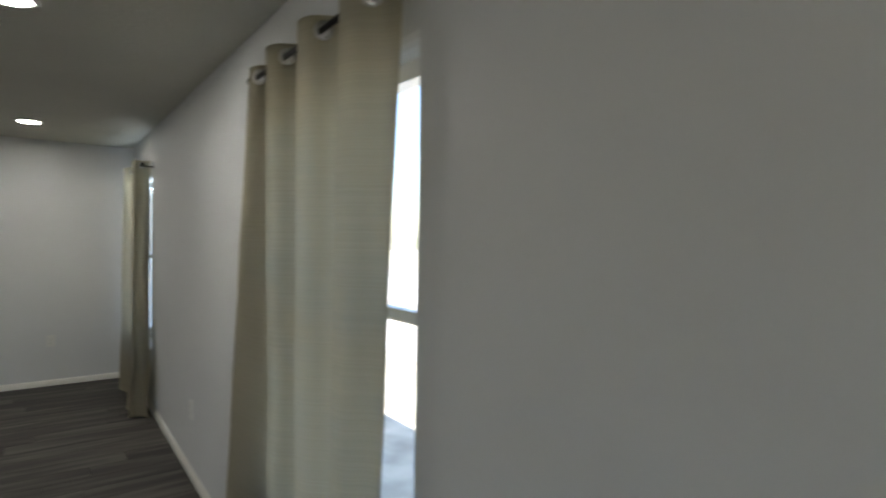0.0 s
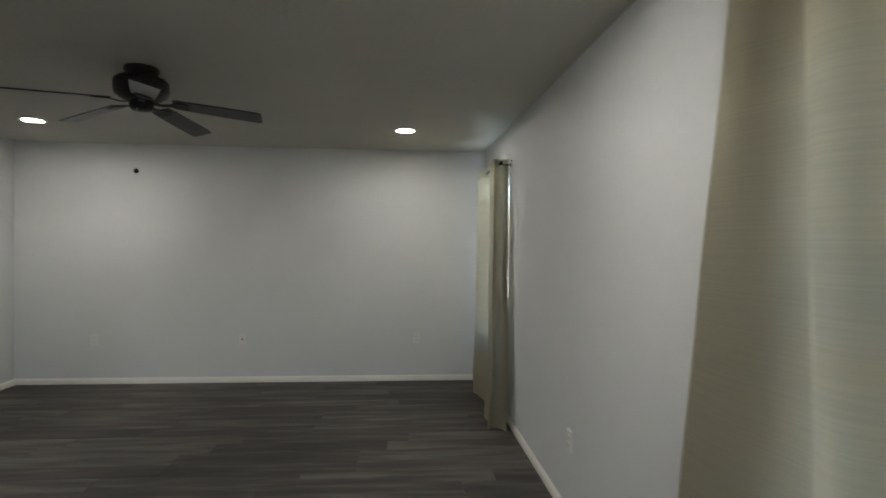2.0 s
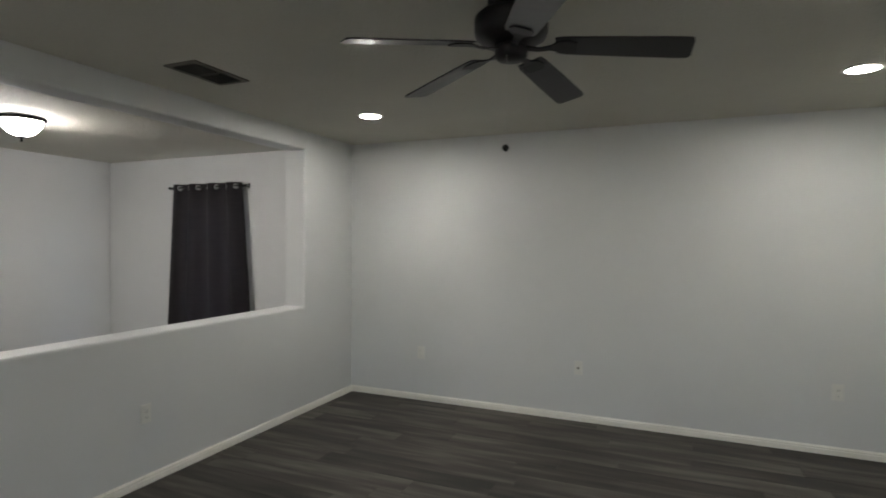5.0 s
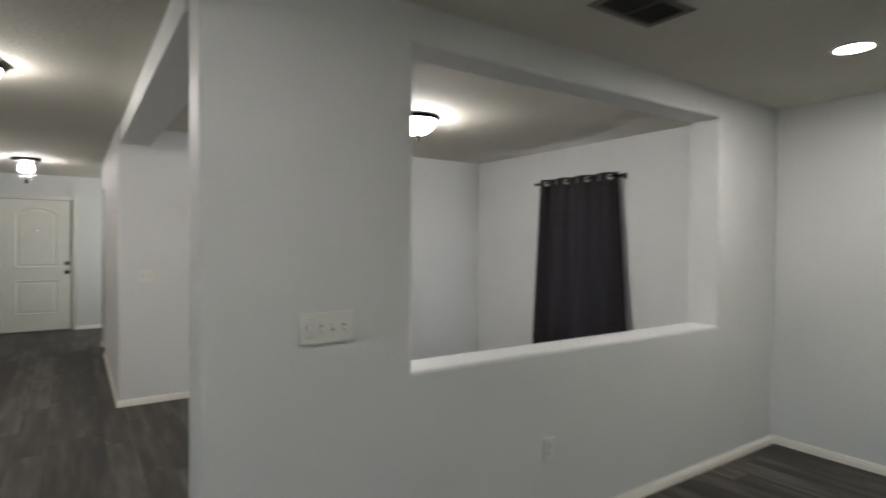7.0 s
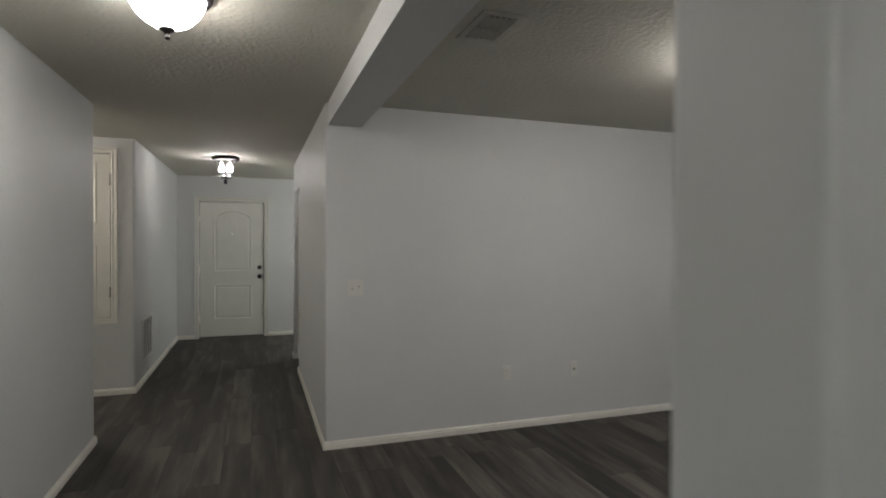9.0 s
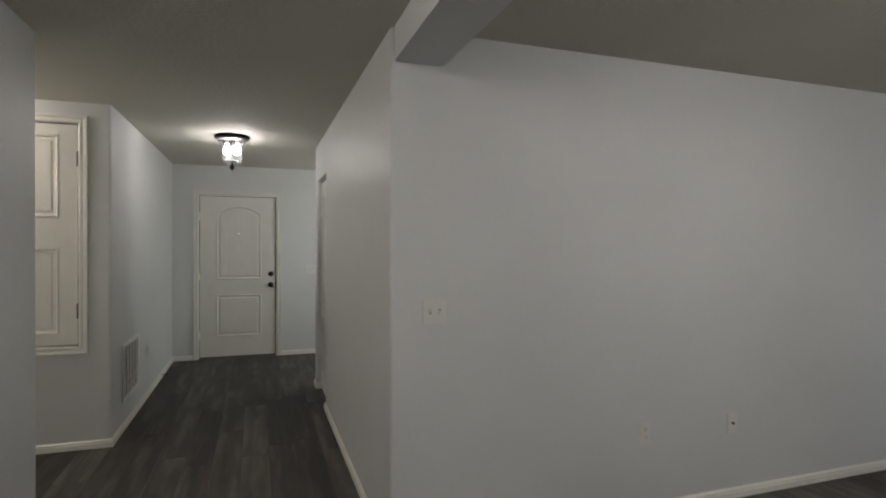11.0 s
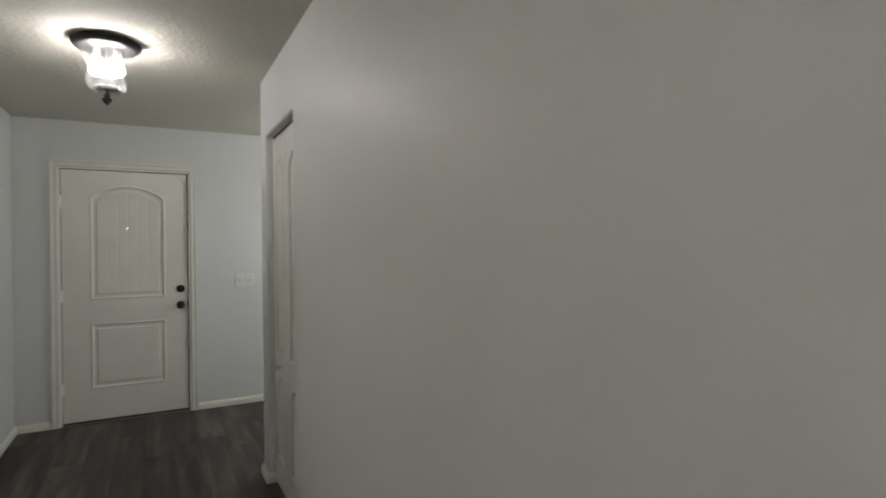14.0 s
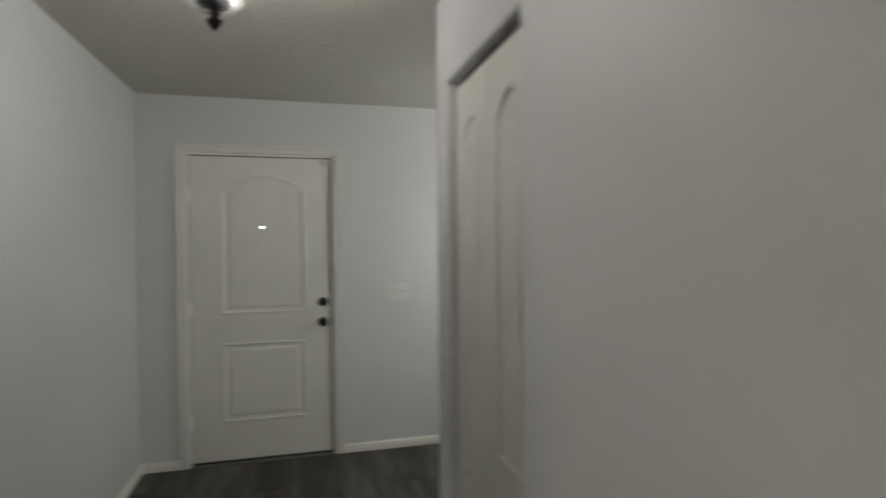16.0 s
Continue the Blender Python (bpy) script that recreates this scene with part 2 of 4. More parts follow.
wave_node.inputs[1].default_value = 10.0
ct.links.new(wave_node.outputs[0], tint_node.inputs[0])
lobe_range = ct.nodes.new("ShaderNodeMapRange")
lobe_range.inputs["From Min"].default_value, lobe_range.inputs["From Max"].default_value = -1.0, 1.0
lobe_range.inputs["To Min"].default_value, lobe_range.inputs["To Max"].default_value = 1.0, 0.74
ct.links.new(tint_node.outputs[0], lobe_range.inputs["Value"])
ct.links.new(lobe_range.outputs[0], ct.nodes["Transparent BSDF"].inputs["Color"])
scatter = ct.nodes.new("ShaderNodeBsdfTranslucent")
scatter.inputs["Color"].default_value = (0.9, 0.9, 0.9, 1)
blend = ct.nodes.new("ShaderNodeMixShader")
blend.inputs[0].default_value = 0.024
ct.links.new(ct.nodes["Mix Shader"].outputs[0], blend.inputs[1])
ct.links.new(scatter.outputs[0], blend.inputs[2])
ct.links.new(blend.outputs[0], ct.nodes["Material Output"].inputs["Surface"])
STUCCO = material("exterior_stucco", (0.50, 0.45, 0.38), 0.9, vary=0.1, scale=4, bump=0.4, bump_scale=80)
GRASS = material("pale_dry_ground", (0.40, 0.38, 0.31), 0.95, vary=0.35, scale=3, bump=0.6, bump_scale=60)
CONCRETE = material("pale_concrete", (0.42, 0.41, 0.38), 0.85, vary=0.12, scale=5, bump=0.3, bump_scale=120)
LEAF = material("shrub_leaf", (0.07, 0.11, 0.035), 0.7, vary=0.5, scale=8)
BARK = material("shrub_bark", (0.12, 0.09, 0.06), 0.9, vary=0.2, scale=12)

# ---- mesh helpers ----


def mesh_object(name, bm, mat, smooth=False):
    me = bpy.data.meshes.new(name)
    if smooth:
        for f in bm.faces:
            f.smooth = True
    bm.to_mesh(me)
    bm.free()
    me.materials.append(mat)
    return new(name, me)


def part(name, bm, mat, parent, label="", smooth=False):
    ob = mesh_object(name, bm, mat, smooth)
    ob.parent = parent
    if label:
        tagged(ob, label)
    return ob


def thing(name, label, category, group="", kind="", at=(0, 0, 0), rz=0):
    ob = new(name)
    ob.empty_display_size = 0.05
    ob.matrix_basis = pose(*at, 0, 0, rz)
    return tagged(ob, label, category, group, kind)


def add_box(bm, lo, hi, bevel=0.0):
    m = Matrix.Translation([(a + b) / 2 for a, b in zip(lo, hi)]) @ Matrix.Diagonal([abs(b - a) for a, b in zip(lo, hi)] + [1])
    vs = bmesh.ops.create_cube(bm, size=1, matrix=m)["verts"]
    if bevel:
        es = {e for v in vs for e in v.link_edges}
        bmesh.ops.bevel(bm, geom=list(es), offset=bevel, segments=2, affect="EDGES", profile=0.5)
    return bm


def box(lo, hi, bevel=0.0):
    return add_box(bmesh.new(), lo, hi, bevel)


def lathe(profile, steps=40, bm=None, center=(0, 0, 0)):
    """Turns (radius, z) pairs about the z axis."""
    bm = bm or bmesh.new()
    rings = []
    for r, z in profile:
        if r < 1e-5:
            rings.append([bm.verts.new((center[0], center[1], center[2] + z))])
        else:
            rings.append([bm.verts.new((center[0] + r * math.cos(2 * math.pi * k / steps), center[1] + r * math.sin(2 * math.pi * k / steps), center[2] + z)) for k in range(steps)])
    for a, b in zip(rings, rings[1:]):
        for k in range(steps):
            k2 = (k + 1) % steps
            quad = [a[k % len(a)], a[k2 % len(a)], b[k2 % len(b)], b[k % len(b)]]
            quad = list(dict.fromkeys(quad))
            if len(quad) > 2:
                bm.faces.new(quad)
    bmesh.ops.recalc_face_normals(bm, faces=bm.faces)
    return bm


def tube(points, radius, steps=12, bm=None):
    bm = bm or bmesh.new()
    rings = []
    for i, p in enumerate(points):
        p = Vector(p)
        d = (Vector(points[min(i + 1, len(points) - 1)]) - Vector(points[max(i - 1, 0)])).normalized()
        u = d.orthogonal().normalized()
        v = d.cross(u)
        rings.append([bm.verts.new(p + radius * (math.cos(2 * math.pi * k / steps) * u + math.sin(2 * math.pi * k / steps) * v)) for k in range(steps)])
    for a, b in zip(rings, rings[1:]):
        for k in range(steps):
            bm.faces.new((a[k], a[(k + 1) % steps], b[(k + 1) % steps], b[k]))
    bm.faces.new(rings[0])
    bm.faces.new(rings[-1])
    bmesh.ops.recalc_face_normals(bm, faces=bm.faces)
    return bm


def solid_cells(blocks, holes=(), round_=0.018):
    """One closed shell round the union of blocks less the holes, its outward vertical and opening edges rounded."""
    cuts = [sorted({round(c[k], 4) for b in (*blocks, *holes) for c in b}) for k in range(3)]

    def full(i, j, k):
        if not (0 <= i < len(cuts[0]) - 1 and 0 <= j < len(cuts[1]) - 1 and 0 <= k < len(cuts[2]) - 1):
            return False
        c = [(cuts[a][n] + cuts[a][n + 1]) / 2 for a, n in enumerate((i, j, k))]
        inside = lambda b: all(b[0][a] < c[a] < b[1][a] for a in range(3))
        return any(inside(b) for b in blocks) and not any(inside(h) for h in holes)

    bm = bmesh.new()
    seen = {}

    def vert(i, j, k):
        if (i, j, k) not in seen:
            seen[i, j, k] = bm.verts.new((cuts[0][i], cuts[1][j], cuts[2][k]))
        return seen[i, j, k]

    for i in range(len(cuts[0]) - 1):
        for j in range(len(cuts[1]) - 1):
            for k in range(len(cuts[2]) - 1):
                if not full(i, j, k):
                    continue
                for d, quad in (
                    ((-1, 0, 0), ((0, 0, 0), (0, 0, 1), (0, 1, 1), (0, 1, 0))), ((1, 0, 0), ((1, 0, 0), (1, 1, 0), (1, 1, 1), (1, 0, 1))),
                    ((0, -1, 0), ((0, 0, 0), (1, 0, 0), (1, 0, 1), (0, 0, 1))), ((0, 1, 0), ((0, 1, 0), (0, 1, 1), (1, 1, 1), (1, 1, 0))),
                    ((0, 0, -1), ((0, 0, 0), (0, 1, 0), (1, 1, 0), (1, 0, 0))), ((0, 0, 1), ((0, 0, 1), (1, 0, 1), (1, 1, 1), (0, 1, 1)))):
                    if not full(i + d[0], j + d[1], k + d[2]):
                        bm.faces.new([vert(i + a, j + b, k + c) for a, b, c in quad])
    bmesh.ops.dissolve_limit(bm, angle_limit=0.01, verts=bm.verts, edges=bm.edges)
    if round_:
        top, low = cuts[2][-1], cuts[2][0]
        es = []
        for e in bm.edges:
            if len(e.link_faces) == 2 and e.calc_face_angle_signed(0) > 1.2:
                z = [v.co.z for v in e.verts]
                if not (min(z) > top - 1e-3 or max(z) < low + 1e-3):
                    es.append(e)
        bmesh.ops.bevel(bm, geom=es, offset=round_, segments=4, affect="EDGES", profile=0.5)
    return bm


def structure(name, bm, mat, label, category="wall", smooth=False):
    return tagged(mesh_object(name, bm, mat, smooth), label, category, kind="structure")

# ---- plan (metres) ----
H = 2.44
XE, YN, XW, XWD = 1.35, 6.50, -3.385, -3.595   # living room: east, north, west face, dining side of the west wall
YH, YS, XD = 2.564, 1.004, -6.92                # hall: north face, south face; dining west wall
XF, XP, XA = -11.93, -8.94, -7.55              # front wall, cupboard wall, south corner
CLO, CLI, XEND = -9.365, -10.09, -10.26          # closet opening and end of the closet wall
YB, XB = -2.2, -3.72                           # closing walls behind the walk

# ---- walls ----
WIN_1, WIN_2, WIN_D = (0.985, 1.90), (5.235, 6.10), (-5.66, -4.80)
WZ = (0.52, 2.03)
structure("wall_north", solid_cells([((XD - 0.12, YN, 0), (XE + 0.15, YN + 0.15, H))], [((WIN_D[0], YN - 1, WZ[0]), (WIN_D[1], YN + 1, WZ[1]))], 0.012), WALL, "long light grey painted drywall wall of living and dining room")
structure("wall_east", solid_cells([((XE, YB, 0), (XE + 0.15, YN, H))], [((XE - 1, w[0], WZ[0]), (XE + 1, w[1], WZ[1])) for w in (WIN_1, WIN_2)], 0.045), WALL, "light grey painted drywall wall with two windows")
structure("wall_pass_through", solid_cells([((XWD, YH + 0.026, 0), (XW, YN, H))], [((XWD - 1, 3.41, 0.92), (XW + 1, 5.74, 2.28))]), WALL, "light grey half wall with rounded wide opening to dining room")
structure("beam", solid_cells([((XD, YH + 0.014, 2.285), (XWD, YH + 0.25, H))]), WALL, "light grey dropped ceiling beam between hall and dining room", "beam")
structure("wall_hall_north", solid_cells(
    [((XEND, YH, 0), (XD, YH + 0.12, H)), ((XD - 0.12, YH, 0), (XD, YN, H)), ((XEND, YH, 0), (XEND + 0.12, 4.2, H))],
    [((CLI, YH - 1, -1), (CLO, YH + 0.2, 2.08))], 0.014), WALL, "light grey hall wall with closet opening and rounded corners")
structure("wall_front", solid_cells([((XF - 0.15, YS - 0.12, 0), (XF, 4.32, H))], [((XF - 1, 1.292, -1), (XF + 1, 2.238, 2.075))], 0), WALL, "light grey wall around the front door")
structure("wall_foyer_south", solid_cells(
    [((XF, YS - 0.12, 0), (XP, YS, H)), ((XP - 0.12, -0.6, 0), (XP, YS, H))],
    [((XP - 1, 0.185, 0.735), (XP + 1, 0.807, 2.288))]), WALL, "light grey corner wall with a built-in cupboard")
structure("wall_hall_south", solid_cells([((XA, YS - 0.12, 0), (XB, YS, H)), ((XA, -0.6, 0), (XA + 0.12, YS, H))]), WALL, "light grey painted hall wall with a rounded corner")
structure("wall_passage_end", solid_cells([((XP - 0.12, -0.72, 0), (XA + 0.12, -0.6, H))], (), 0), WALL, "light grey wall closing the side passage")
structure("wall_foyer_north", solid_cells([((XF, 4.2, 0), (XEND + 0.12, 4.32, H))], [((-11.25, 4, 1.25), (-10.75, 5, 2.03))], 0), WALL, "light grey wall closing the foyer")
structure("wall_closet_back", solid_cells([((XEND + 0.12, 3.3, 0), (XD - 0.12, 3.4, H))], (), 0), WALL, "light grey back wall of the closet")
structure("wall_south", solid_cells([((XB - 0.12, YB - 0.12, 0), (XE + 0.15, YB, H))], [((-1.95, YB - 1, -1), (-0.05, YB + 1, 2.06))], 0), WALL, "light grey wall behind the start of the walk")
structure("wall_living_west", solid_cells([((XB - 0.12, YB, 0), (XB, YS - 0.12, H))], (), 0), WALL, "light grey wall of the living room")
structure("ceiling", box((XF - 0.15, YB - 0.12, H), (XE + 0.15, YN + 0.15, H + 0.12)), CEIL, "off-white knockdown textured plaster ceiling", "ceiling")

# ---- baseboards ----
BASE = [(0.0, 0.0), (0.014, 0.0), (0.014, 0.034), (0.010, 0.038), (0.010, 0.041), (0.0125, 0.044), (0.011, 0.049), (0.005, 0.055), (0.003, 0.059), (0.0, 0.059)]


def run(points, profile, mat, name, label, category):
    """A moulding along a line of floor points; the room lies to the right of its direction."""
    pts = [Vector(p) for p in points]
    bm = bmesh.new()
    rings = []
    for i, p in enumerate(pts):
        d0 = (p - pts[i - 1]).normalized() if i else (pts[1] - p).normalized()
        d1 = (pts[i + 1] - p).normalized() if i < len(pts) - 1 else d0
        n0, n1 = Vector((d0.y, -d0.x)), Vector((d1.y, -d1.x))
        n = (n0 + n1) / (1 + n0.dot(n1))
        rings.append([bm.verts.new((p.x + n.x * (a + 0.001), p.y + n.y * (a + 0.001), z + 0.0005)) for a, z in profile])
    for a, b in zip(rings, rings[1:]):
        for k in range(len(profile)):
            bm.faces.new((a[k], a[(k + 1) % len(profile)], b[(k + 1) % len(profile)], b[k]))
    for r in (rings[0], rings[-1]):
        bm.faces.new(r)
    bmesh.ops.recalc_face_normals(bm, faces=bm.faces)
    return structure(name, bm, mat, label, category)


for pts in (
    [(XWD, YH + 0.026), (XW, YH + 0.026), (XW, YN), (XE, YN), (XE, YB), (XB, YB), (XB, YS - 0.06)],
    [(CLO, YH + 0.02), (CLO, YH), (XD, YH), (XD, YN), (XWD, YN), (XWD, YH + 0.026)],
    [(XB, YS), (XA, YS), (XA, -0.6), (XP, -0.6), (XP, YS), (XF, YS), (XF, 1.237)],
    [(XF, 2.294), (XF, 4.2), (XEND, 4.2), (XEND, YH), (CLI - 0.001, YH), (CLI - 0.001, YH + 0.05)],
):
    run(pts, BASE, TRIM, "baseboard", "white painted wooden baseboard with a moulded top", "baseboard")

# ---- doors ----


def outline(x0, x1, z0, z1, rise, inset, n=14):
    """A panel outline, counter-clockwise, with an arched top of the given rise."""
    x0, x1, z0 = x0 + inset, x1 - inset, z0 + inset
    z1 = z1 - inset
    pts = [(x0, z0), (x1, z0)]
    if rise <= 0:
        return pts + [(x1, z1), (x0, z1)]
    for k in range(n + 1):
        s = k / n
        pts.append((x1 + (x0 - x1) * s, z1 - rise + rise * math.sin(math.pi * s) ** 0.8))
    return pts


def panel_door(width, height, thick, panels, grooves=(), deep=1.0):
    """A moulded slab, its face towards -y at y = 0, x from 0 to width. panels: x0, x1, z0, z1, rise."""
    bm = bmesh.new()
    face = lambda pts, y: bm.faces.new([bm.verts.new((x, y, z)) for x, z in pts])
    zs = sorted({0.0, height, *[p[2] for p in panels], *[p[3] for p in panels]})
    for a, b in zip(zs, zs[1:]):
        inside = [p for p in panels if p[2] <= a + 1e-6 and p[3] >= b - 1e-6]
        xs = [0.0]
        for p in sorted(inside):
            xs += [p[0], p[1]]
        xs.append(width)
        for k in range(0, len(xs), 2):
            face([(xs[k], a), (xs[k + 1], a), (xs[k + 1], b), (xs[k], b)], 0)
    for i, (x0, x1, z0, z1, rise) in enumerate(panels):
        steps = [(0.0, 0.0), (0.006, -0.003), (0.014, -0.003), (0.022, 0.007), (0.040, 0.008), (0.052, 0.004)]
        steps = [(s, y * deep) for s, y in steps]
        lines = [outline(x0, x1, z0, z1, rise, s) for s, _ in steps]
        rings = [[bm.verts.new((x, y, z)) for x, z in pts] for pts, (_, y) in zip(lines, steps)]
        n = len(rings[0])
        for a, b in zip(rings, rings[1:]):
            for k in range(n):
                bm.faces.new((a[k], a[(k + 1) % n], b[(k + 1) % n], b[k]))
        if rise > 0:
            top = lines[0][2:]
            for (xa, za), (xb, zb) in zip(top, top[1:]):
                if z1 - min(za, zb) > 1e-4:
                    face([(xa, za), (xa, z1), (xb, z1), (xb, zb)], 0)
        inner = lines[-1]
        if i in grooves:
            ix0, ix1, iz0 = inner[0][0], inner[1][0], inner[0][1]
            arc = sorted(inner[2:])
            at_ = lambda x: float(np.interp(x, [q[0] for q in arc], [q[1] for q in arc]))
            count = 6
            for c in range(count):
                a, b = ix0 + (ix1 - ix0) * c / count, ix0 + (ix1 - ix0) * (c + 1) / count
                a2, b2 = a + (0.004 if c else 0), b - (0.004 if c < count - 1 else 0)
                xs = np.linspace(a2, b2, 5)
                face([(a2, iz0), (b2, iz0)] + [(x, at_(x)) for x in xs[::-1]], 0.004 * deep)
                if c < count - 1:
                    g = [(b2, 0.004 * deep), (b, 0.0051 * deep), (b + 0.004, 0.004 * deep)]
                    for (p, yp), (q, yq) in zip(g, g[1:]):
                        bm.faces.new([bm.verts.new((p, yp, iz0)), bm.verts.new((q, yq, iz0)), bm.verts.new((q, yq, at_(q))), bm.verts.new((p, yp, at_(p)))])
        else:
            bm.faces.new(rings[-1])
    for quad in (((0, 0, 0), (0, thick, 0), (0, thick, height), (0, 0, height)), ((width, 0, 0), (width, 0, height), (width, thick, height), (width, thick, 0)),
                 ((0, thick, 0), (width, thick, 0), (width, thick, height), (0, thick, height)), ((0, 0, height), (0, thick, height), (width, thick, height), (width, 0, height)),
                 ((0, 0, 0), (width, 0, 0), (width, thick, 0), (0, thick, 0))):
        bm.faces.new([bm.verts.new(q) for q in quad])
    bmesh.ops.remove_doubles(bm, verts=bm.verts, dist=1e-5)
    bmesh.ops.recalc_face_normals(bm, faces=bm.faces)
    return bm


CASING = [(0.0, 0.0), (0.0, 0.010), (0.012, 0.016), (0.030, 0.013), (0.046, 0.018), (0.057, 0.018), (0.057, 0.0)]


def casing(u0, u1, z0, z1, closed):
    """Mitred casing round an opening, in the plane y = 0 and proud towards -y. Profile: outward step, height."""
    bm = bmesh.new()
    path = [(u0, z0, -1, -1 if closed else 0), (u0, z1, -1, 1), (u1, z1, 1, 1), (u1, z0, 1, -1 if closed else 0)]
    rings = [[bm.verts.new((u + su * o, -h - 0.001, z + sz * o)) for o, h in CASING] for u, z, su, sz in path]
    pairs = list(zip(rings, rings[1:])) + ([(rings[-1], rings[0])] if closed else [])
    for a, b in pairs:
        for k in range(len(CASING)):
            bm.faces.new((a[k], a[(k + 1) % len(CASING)], b[(k + 1) % len(CASING)], b[k]))
    if not closed:
        bm.faces.new(rings[0])
        bm.faces.new(rings[-1])
    bmesh.ops.recalc_face_normals(bm, faces=bm.faces)
    return bm


def hinge(z, x, y):
    bm = lathe([(0, -0.05), (0.009, -0.05), (0.009, 0.05), (0.005, 0.056), (0, 0.058)], 12, center=(x, y, z))
    add_box(bm, (x - 0.001, y, z - 0.045), (x + 0.022, y + 0.003, z + 0.045))
    return bm


# front door: local x runs from its hinge side along world +y, local -y faces the hall
door = thing("door_1", "closed white two-panel entry door with arched grooved top panel", "door", kind="structure", at=(XF, 1.308, 0), rz=90)
slab_y = 0.012
front_slab = panel_door(0.9055, 2.029, 0.044, [(0.19, 0.735, 0.25, 0.785, 0), (0.19, 0.735, 0.975, 1.915, 0.095)], grooves=(1,), deep=1.1)
bmesh.ops.translate(front_slab, verts=front_slab.verts, vec=(0.003, slab_y, 0.024))
slab = part("door_slab", front_slab, DOORPAINT, door, "white painted moulded door slab")
part("casing", casing(-0.012, 0.928, 0.001, 2.07, False), DOORPAINT, door, "white painted door casing")
jamb = bmesh.new()
for lo, hi in (((-0.015, 0.0, 0), (-0.003, 0.15, 2.072)), ((0.917, 0.0, 0), (0.929, 0.15, 2.072)), ((-0.003, 0.0, 2.060), (0.917, 0.15, 2.072))):
    add_box(jamb, lo, hi)
part("jamb", jamb, TRIM, door, "white painted door jamb")
# rubber seals, plus dark strips that stand in for shade in the gaps
stops = bmesh.new()
for lo, hi in (((-0.003, 0.06, 0), (0.012, 0.10, 2.06)), ((0.902, 0.06, 0), (0.917, 0.10, 2.06)), ((0.012, 0.06, 2.045), (0.902, 0.10, 2.06)), ((0.913, 0.018, 0.02), (0.917, 0.06, 2.06)), ((-0.003, 0.018, 0.02), (0.0, 0.06, 2.06)), ((0.0, 0.018, 2.056), (0.913, 0.06, 2.06)), ((-0.003, 0.014, 0.0), (0.917, 0.05, 0.0235))):
    add_box(stops, lo, hi)
part("weatherstrip", stops, SLOT, door, "dark rubber seals and strips for the shade in the door gaps")
part("threshold", box((-0.003, -0.030, 0.0), (0.917, 0.010, 0.010), 0.003), VENTGREY, door, "grey metal threshold")
for z in (0.30, 1.04, 1.80):
    part("hinge", hinge(z, -0.008, -0.012), TRIM, door, "white painted hinge")


def turned(profile, x, y, z):
    """A turned knob that stands out towards -y."""
    bm = lathe(profile, 28)
    bmesh.ops.transform(bm, matrix=Matrix.Translation((x, y, z)) @ Matrix.Rotation(radians(90), 4, "X"), verts=bm.verts)
    return bm


part("knob", turned([(0, 0), (0.034, 0), (0.034, 0.006), (0.014, 0.012), (0.012, 0.030), (0.024, 0.036), (0.029, 0.048), (0.026, 0.058), (0.014, 0.064), (0, 0.065)], 0.853, slab_y, 0.925), BRONZE, slab, "round dark bronze door knob", True)
part("deadbolt", turned([(0, 0), (0.033, 0), (0.033, 0.008), (0.026, 0.014), (0, 0.015)], 0.853, slab_y, 1.065), BRONZE, slab, "dark bronze deadbolt", True)
part("thumb_turn", box((0.849, slab_y - 0.034, 1.05), (0.857, slab_y - 0.014, 1.08), 0.002), BRONZE, slab)
peep = part("peephole", turned([(0, 0), (0.009, 0), (0.009, 0.004), (0.006, 0.005), (0, 0.005)], 0.457, slab_y + 0.004, 1.580), STEEL, slab, "small shiny steel peephole", True)
part("peephole_lens", turned([(0, 0.005), (0.005, 0.005), (0.004, 0.0065), (0, 0.007)], 0.457, slab_y + 0.004, 1.580), PEEP, slab, "glass lens given a glow for the daylight behind it", True)
part("latch_plate", box((0.905, slab_y - 0.004, 0.895), (0.918, slab_y + 0.02, 0.955), 0.002), BRONZE, slab)
part("alarm_sensor", box((0.855, slab_y - 0.018, 2.005), (0.905, slab_y - 0.002, 2.035), 0.004), PLATE, slab, "small white alarm contact")

# built-in cupboard: local x along world +y, local -y faces the hall
cup = thing("cupboard", "closed white two-panel cupboard door set in wall", "cupboard", at=(XP, 0.193, 0.74), rz=90)
cd = panel_door(0.606, 1.538, 0.03, [(0.11, 0.496, 0.075, 0.68, 0), (0.11, 0.496, 0.885, 1.465, 0)], deep=1.1)
bmesh.ops.translate(cd, verts=cd.verts, vec=(0, 0.004, 0.003))
cdoor = part("cupboard_door", cd, DOORPAINT, cup)
for z in (0.235, 1.30):
    part("hinge", hinge(z, 0.609, -0.004), HINGE, cdoor, "small satin nickel hinge")
part("casing", casing(-0.008, 0.614, -0.006, 1.548, True), DOORPAINT, cup, "white painted moulded casing")
part("carcass", solid_cells([((-0.008, 0.036, -0.005), (0.614, 0.119, 1.545))], (), 0), DOORPAINT, cup)

# bifold closet door: local x along world -x from the opening's west side, local -y faces the hall
clos = thing("closet_door", "closed white folding closet door with arched panels", "closet door", at=(CLI, YH + 0.042, 0.0))
LEAF_W = (CLO - CLI - 0.012) / 2
